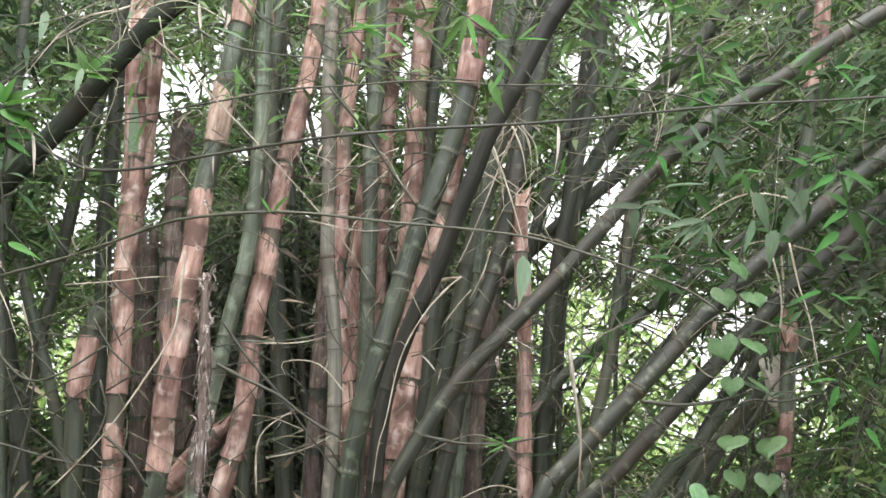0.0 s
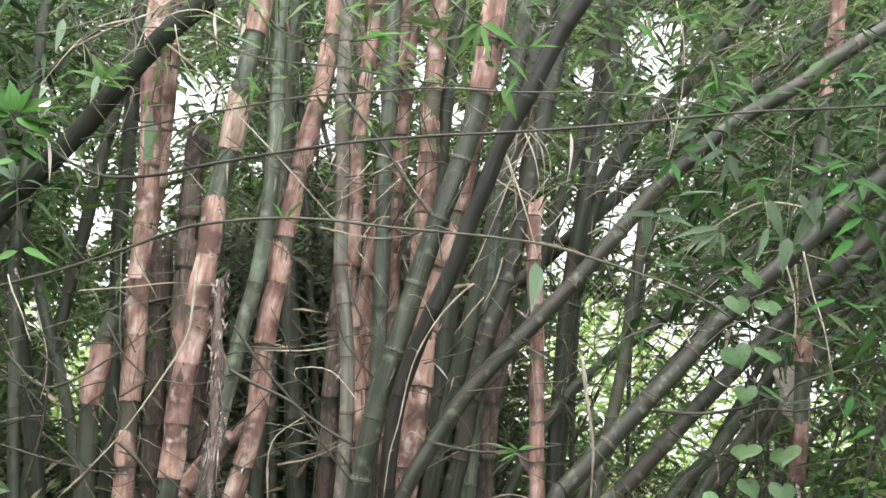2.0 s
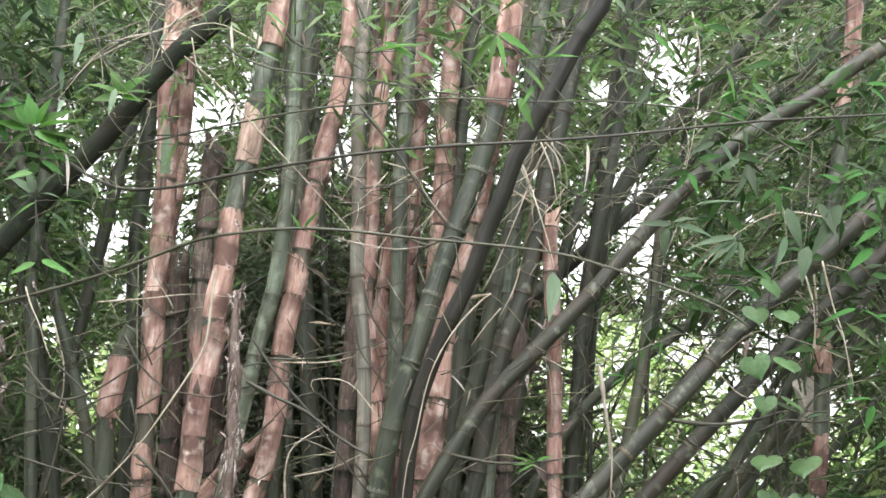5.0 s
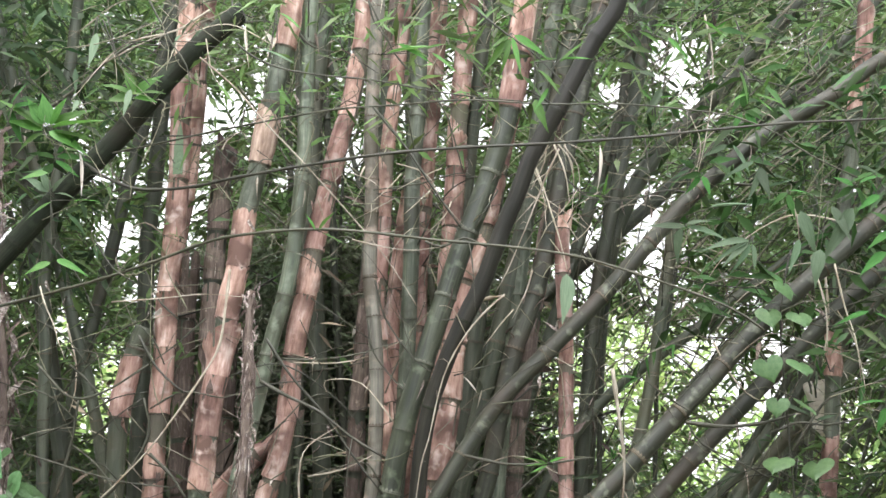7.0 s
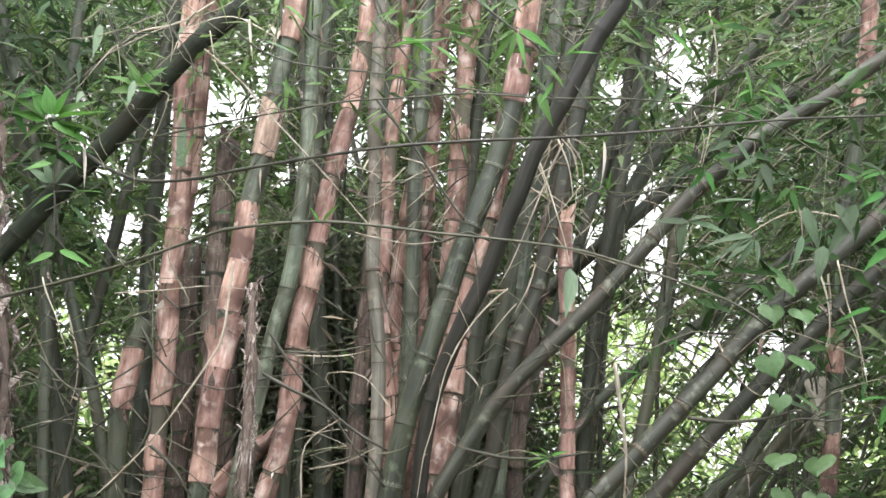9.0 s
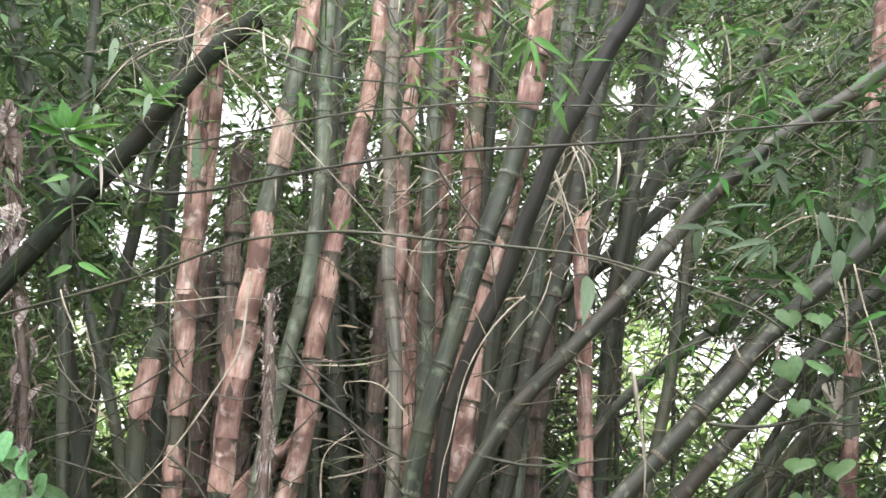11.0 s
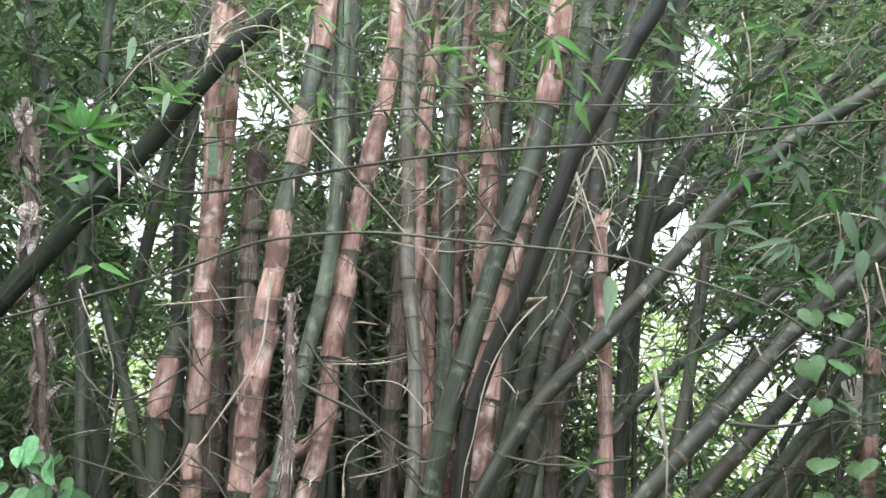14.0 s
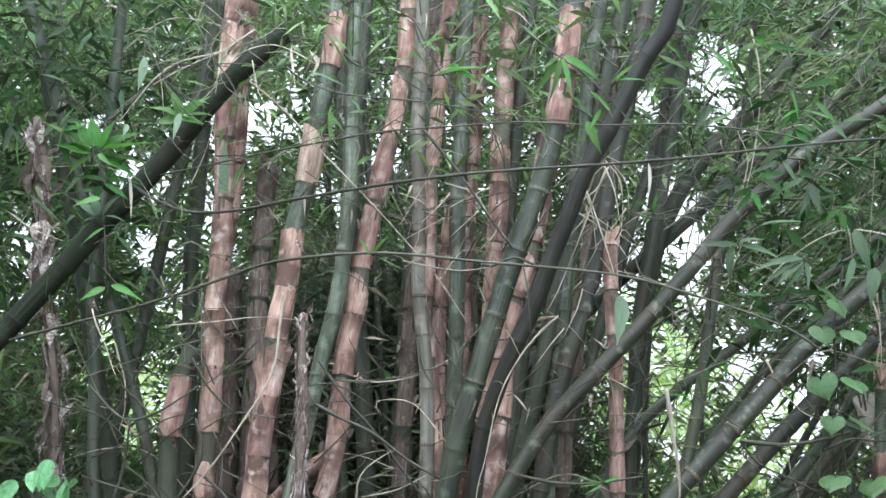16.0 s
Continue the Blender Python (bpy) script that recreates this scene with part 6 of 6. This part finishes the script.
leaf_cloud("bamboo_foliage", 64000, (-5, 5), (6.3, 7.8), (0.2, 5.4), 0.13, 0.028, M_CLOUD, "dense dark green bamboo leaves behind the culms", 1, spread=0.3, thin_out=low_light)
leaf_cloud("bamboo_foliage", 260000, (-7, 7), (8.0, 10.0), (0.2, 6.8), 0.15, 0.036, M_CLOUD, "thicket of green bamboo leaves with gaps of sky", 2, spread=0.3, thin_out=low_light)
# Added leaf slabs whose grey tone imitates haze in the dark places.
leaf_cloud("dry_foliage", 170000, (-1.8, 0.22), (6.5, 6.9), (0.1, 2.8), 0.05, 0.015, M_RECESS, "greyish leaf mass added to lift the dark recess between the culms like haze", 19, gaps=False, spread=0.25)
leaf_cloud("dry_foliage", 15000, (-3.4, -1.6), (6.1, 6.6), (0.1, 2.1), 0.08, 0.022, M_RECESS, "greyish leaf mass added to lift the dark low beside the clump like haze", 29, spread=0.25)
leaf_cloud("dead_foliage", 600, (-1.75, 0.35), (5.8, 6.7), (0.2, 2.3), 0.15, 0.02, M_LITTER, "dead brown leaves and sheaths caught deep in the clump", 30, gaps=False, spread=0.25)
leaf_cloud("dead_foliage", 500, (-3.3, -1.6), (5.6, 6.5), (0.2, 2.3), 0.15, 0.02, M_LITTER, "dead brown leaves caught low beside the clump", 41, spread=0.25)
leaf_cloud("far_bushes", 55000, (-14, 14), (14, 19), (0.0, 4.4), 0.26, 0.07, M_BUSH, "bushes beyond the thicket, sunlight painted into their yellow-green", 3, gaps=False, spread=0.4, thin_out=bush_tops)
# Leaf masses out of view, added overhead, behind and beside to block light.
leaf_cloud("bamboo_crown", 30000, (-8, 8), (0.6, 5.4), (6.1, 8.5), 0.18, 0.034, M_CLOUD, "unseen leaf canopy added overhead to cut the skylight", 4, gaps=False)
leaf_cloud("rear_thicket", 60000, (-7, 7), (-4.2, -2.2), (0.1, 3.4), 0.22, 0.05, M_CLOUD, "unseen leaf mass added behind the camera to cut low skylight", 7, gaps=False)
leaf_cloud("side_thicket", 40000, (-8, -4.6), (-5, 7), (0.1, 5.5), 0.22, 0.05, M_CLOUD, "unseen leaf mass added out of view to cut light from the side", 8, gaps=False)
leaf_cloud("side_thicket", 40000, (4.6, 8), (-5, 7), (0.1, 5.5), 0.22, 0.05, M_CLOUD, "unseen leaf mass added out of view to cut light from the side", 9, gaps=False)
leaf_cloud("side_thicket", 14000, (-4.6, -3.0), (0.6, 4.4), (0.3, 4.8), 0.2, 0.045, M_CLOUD, "unseen leaf mass added close by to shade the clump's left side", 20, gaps=False)
# Added under the lower edge of the view to darken the bounce light.
leaf_cloud("undergrowth", 9000, (-3.6, 3.6), (2.6, 4.3), (0.0, 0.5), 0.16, 0.04, M_CLOUD, "low green undergrowth below the view, added to cut light bounced from the ground", 18, gaps=False, spread=0.12)
leaf_cloud("leaf_litter", 7000, (-4.5, 4.5), (-2.0, 7.0), (0.08, 0.11), 0.12, 0.02, M_LITTER, "dry fallen bamboo leaves lying on the earth", 40, gaps=False, spread=0.3)
leaf_cloud("hanging_leaves", 3000, (1.2, 2.9), (4.9, 6.2), (0.6, 4.7), 0.15, 0.022, M_CLOUD, "hanging bamboo leaves among leaning culms", 10, thin_out=low_light, clump=8)
leaf_cloud("hanging_leaves", 1500, (-3.2, -1.75), (5.3, 6.2), (0.6, 4.7), 0.14, 0.022, M_CLOUD, "hanging bamboo leaves among old culms", 11, clump=8)
leaf_cloud("hanging_leaves", 900, (-1.8, 1.5), (5.2, 6.2), (3.15, 4.6), 0.14, 0.02, M_CLOUD, "hanging bamboo leaves high among the culms", 12, clump=8)


leaf_cloud("hanging_leaves", 480, (1.5, 2.4), (4.3, 5.0), (1.2, 3.6), 0.13, 0.022, M_LEAF_SHADE, "shade-toned hanging bamboo leaves at the edge of the clump", 13, gaps=False, clump=7)
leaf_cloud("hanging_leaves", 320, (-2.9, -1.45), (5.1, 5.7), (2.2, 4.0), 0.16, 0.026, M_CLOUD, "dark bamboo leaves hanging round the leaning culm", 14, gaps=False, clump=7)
leaf_cloud("hanging_leaves", 420, (0.85, 2.3), (4.4, 5.0), (1.9, 3.2), 0.15, 0.034, M_DARKLEAF, "deep green shade-toned bamboo leaves hanging before the leaning culms", 47, gaps=True, clump=6, spread=0.13)
leaf_cloud("hanging_leaves", 260, (-1.75, -1.05), (6.0, 6.8), (2.95, 3.75), 0.09, 0.02, M_CLOUD, "small bamboo leaves hanging in a gap of the thicket", 48, gaps=False, clump=6, spread=0.2)
leaf_cloud("hanging_leaves", 170, (-1.5, 0.1), (4.3, 4.7), (2.95, 3.7), 0.13, 0.022, M_CLOUD, "green bamboo leaves hanging before the pale culms", 61, gaps=False, clump=5, spread=0.11)
leaf_cloud("hanging_leaves", 260, (1.65, 2.5), (4.9, 5.5), (1.0, 1.9), 0.12, 0.03, M_BUSH, "light green leaves low at the edge of the clump", 64, gaps=False, clump=7, spread=0.14)
leaf_cloud("hanging_leaves", 260, (-0.9, 1.2), (4.2, 4.8), (3.05, 3.9), 0.15, 0.024, M_CLOUD, "bright bamboo leaves hanging from above", 17, gaps=False, clump=6)

# Shade-coloured leaves that darken the sides and top right.
leaf_cloud("hanging_leaves", 3800, (-3.9, -1.9), (4.9, 6.2), (2.5, 4.8), 0.17, 0.032, M_LEAF_SHADE, "leaves painted dark as in shade, hanging beside the clump", 35, clump=9, spread=0.16)
leaf_cloud("hanging_leaves", 800, (1.65, 3.1), (4.6, 5.8), (1.2, 3.4), 0.17, 0.032, M_LEAF_SHADE, "leaves painted dark as in shade, hanging at the edge of the clump", 36, clump=9, spread=0.16)
leaf_cloud("hanging_leaves", 1100, (0.6, 2.8), (5.0, 6.0), (2.5, 4.5), 0.16, 0.028, M_LEAF_SHADE, "leaves painted dark as in shade, hanging among the leaning culms", 37, clump=9, spread=0.16)


def tangle(name, count, xs, ys, zs, seed, r, material, label, lean=0.5, reach=(0.25, 1.0), fan=0.9):
    """Fine twigs; past what one could count they are one mesh, else each twig is a part."""
    rng = random.Random(seed)
    verts, faces = [], []
    joined = count > 300
    if not joined:
        thing = tagged(new(name), label, "twigs")
        thing.location = (sum(xs) / 2, sum(ys) / 2, zs[0])
    for _ in range(count):
        p = Vector((rng.uniform(*xs), rng.uniform(*ys), rng.uniform(*zs)))
        a = rng.gauss(lean, fan) + (math.pi if rng.random() < 0.45 else 0)
        d = Vector((math.cos(a), rng.uniform(-0.25, 0.25), math.sin(a))) * rng.uniform(*reach)
        q = p + d * 0.5 + Vector((rng.uniform(-0.08, 0.08), 0, rng.uniform(-0.07, 0.1)))
        k = r * rng.uniform(0.5, 1.4)
        bent = spline([p, q, p + d * 0.8 + Vector((rng.uniform(-0.05, 0.05), 0, rng.uniform(-0.06, 0.04))), p + d], 0.07)
        if not joined:
            bent = [c - thing.location for c in bent]
        v, f, _ = sweep([(c, k * (1.5 if i % 4 == 1 else 1 - 0.5 * i / len(bent))) for i, c in enumerate(bent)], 4, False)
        if joined:
            n = len(verts)
            verts += v
            faces += [tuple(i + n for i in t) for t in f]
        else:
            part("twig", solid("twig", v, f, material), thing)
    if joined:
        tagged(new(name, solid(name, verts, faces, material)), label, "twigs", kind="stuff")


tangle("twig_tangle", 90, (-2.4, 2.6), (4.45, 5.2), (0.7, 4.3), 5, 0.0019, M_TANGLE, "tangle of fine green-brown twigs between the culms")
tangle("twig_tangle", 60, (-2.4, 2.6), (4.5, 5.4), (0.7, 4.3), 15, 0.0017, M_TANGLE_DRY, "tangle of fine dry straw twigs between the culms", -0.6)
tangle("twig_tangle", 420, (-3.4, 3.6), (5.5, 7.2), (0.5, 5.0), 6, 0.004, M_TANGLE_FAR, "tangle of thin branches deep in the thicket")
tangle("twig_tangle", 150, (0.4, 2.6), (5.2, 6.4), (0.9, 2.5), 44, 0.0022, M_TANGLE, "web of thin dark branches low behind the leaning culms", 0.9, (0.2, 0.9))
tangle("twig_tangle", 130, (0.8, 2.9), (4.9, 6.0), (2.4, 4.6), 34, 0.0028, M_TANGLE, "dark fine branches leaning through the crown", 0.75, (0.5, 1.5), 0.28)
tangle("twig_tangle", 80, (1.1, 2.9), (4.9, 6.0), (2.5, 4.6), 16, 0.0026, M_TANGLE_DRY, "bundle of pale fine branches leaning through the crown", 0.7, (0.4, 1.3), 0.32)
tangle("twig_tangle", 75, (-0.7, 0.95), (4.35, 4.9), (2.3, 3.5), 26, 0.0015, M_TANGLE_DRY, "fine pale dead twigs caught between the culms", 0.9, (0.12, 0.5))
tangle("twig_tangle", 45, (-1.8, -0.5), (4.35, 4.9), (2.4, 3.6), 62, 0.0015, M_TANGLE_DRY, "fine pale dead twigs caught among the sheathed culms", 0.5, (0.12, 0.5))
tangle("twig_tangle", 40, (-2.2, -0.2), (4.5, 5.2), (2.3, 3.7), 63, 0.0019, M_TANGLE, "thin dark twigs high among the sheathed culms", 0.2, (0.2, 0.7))
tangle("twig_tangle", 14, (-2.0, 0.2), (4.4, 5.0), (1.1, 2.3), 27, 0.0018, M_TANGLE, "thin dark thorny twigs low in the clump", 0.3, (0.2, 0.7))
tangle("twig_tangle", 60, (0.5, 2.3), (4.3, 4.9), (1.2, 2.4), 28, 0.0017, M_TANGLE, "thin dark twigs among the leaning culms", -0.4, (0.2, 0.7))
tangle("twig_tangle", 110, (0.5, 2.4), (4.4, 5.2), (1.0, 3.2), 31, 0.0014, M_TANGLE, "web of very fine dark twigs among the leaning culms", 1.2, (0.15, 0.6))
tangle("twig_tangle", 60, (0.4, 2.4), (4.4, 5.2), (1.0, 3.2), 32, 0.0013, M_TANGLE_DRY, "very fine dry twigs among the leaning culms", -1.1, (0.15, 0.6))
tangle("twig_tangle", 40, (-2.2, 0.4), (4.5, 5.1), (1.0, 3.6), 33, 0.0013, M_TANGLE_DRY, "very fine dry twigs round the sheathed culms", 1.0, (0.12, 0.45))
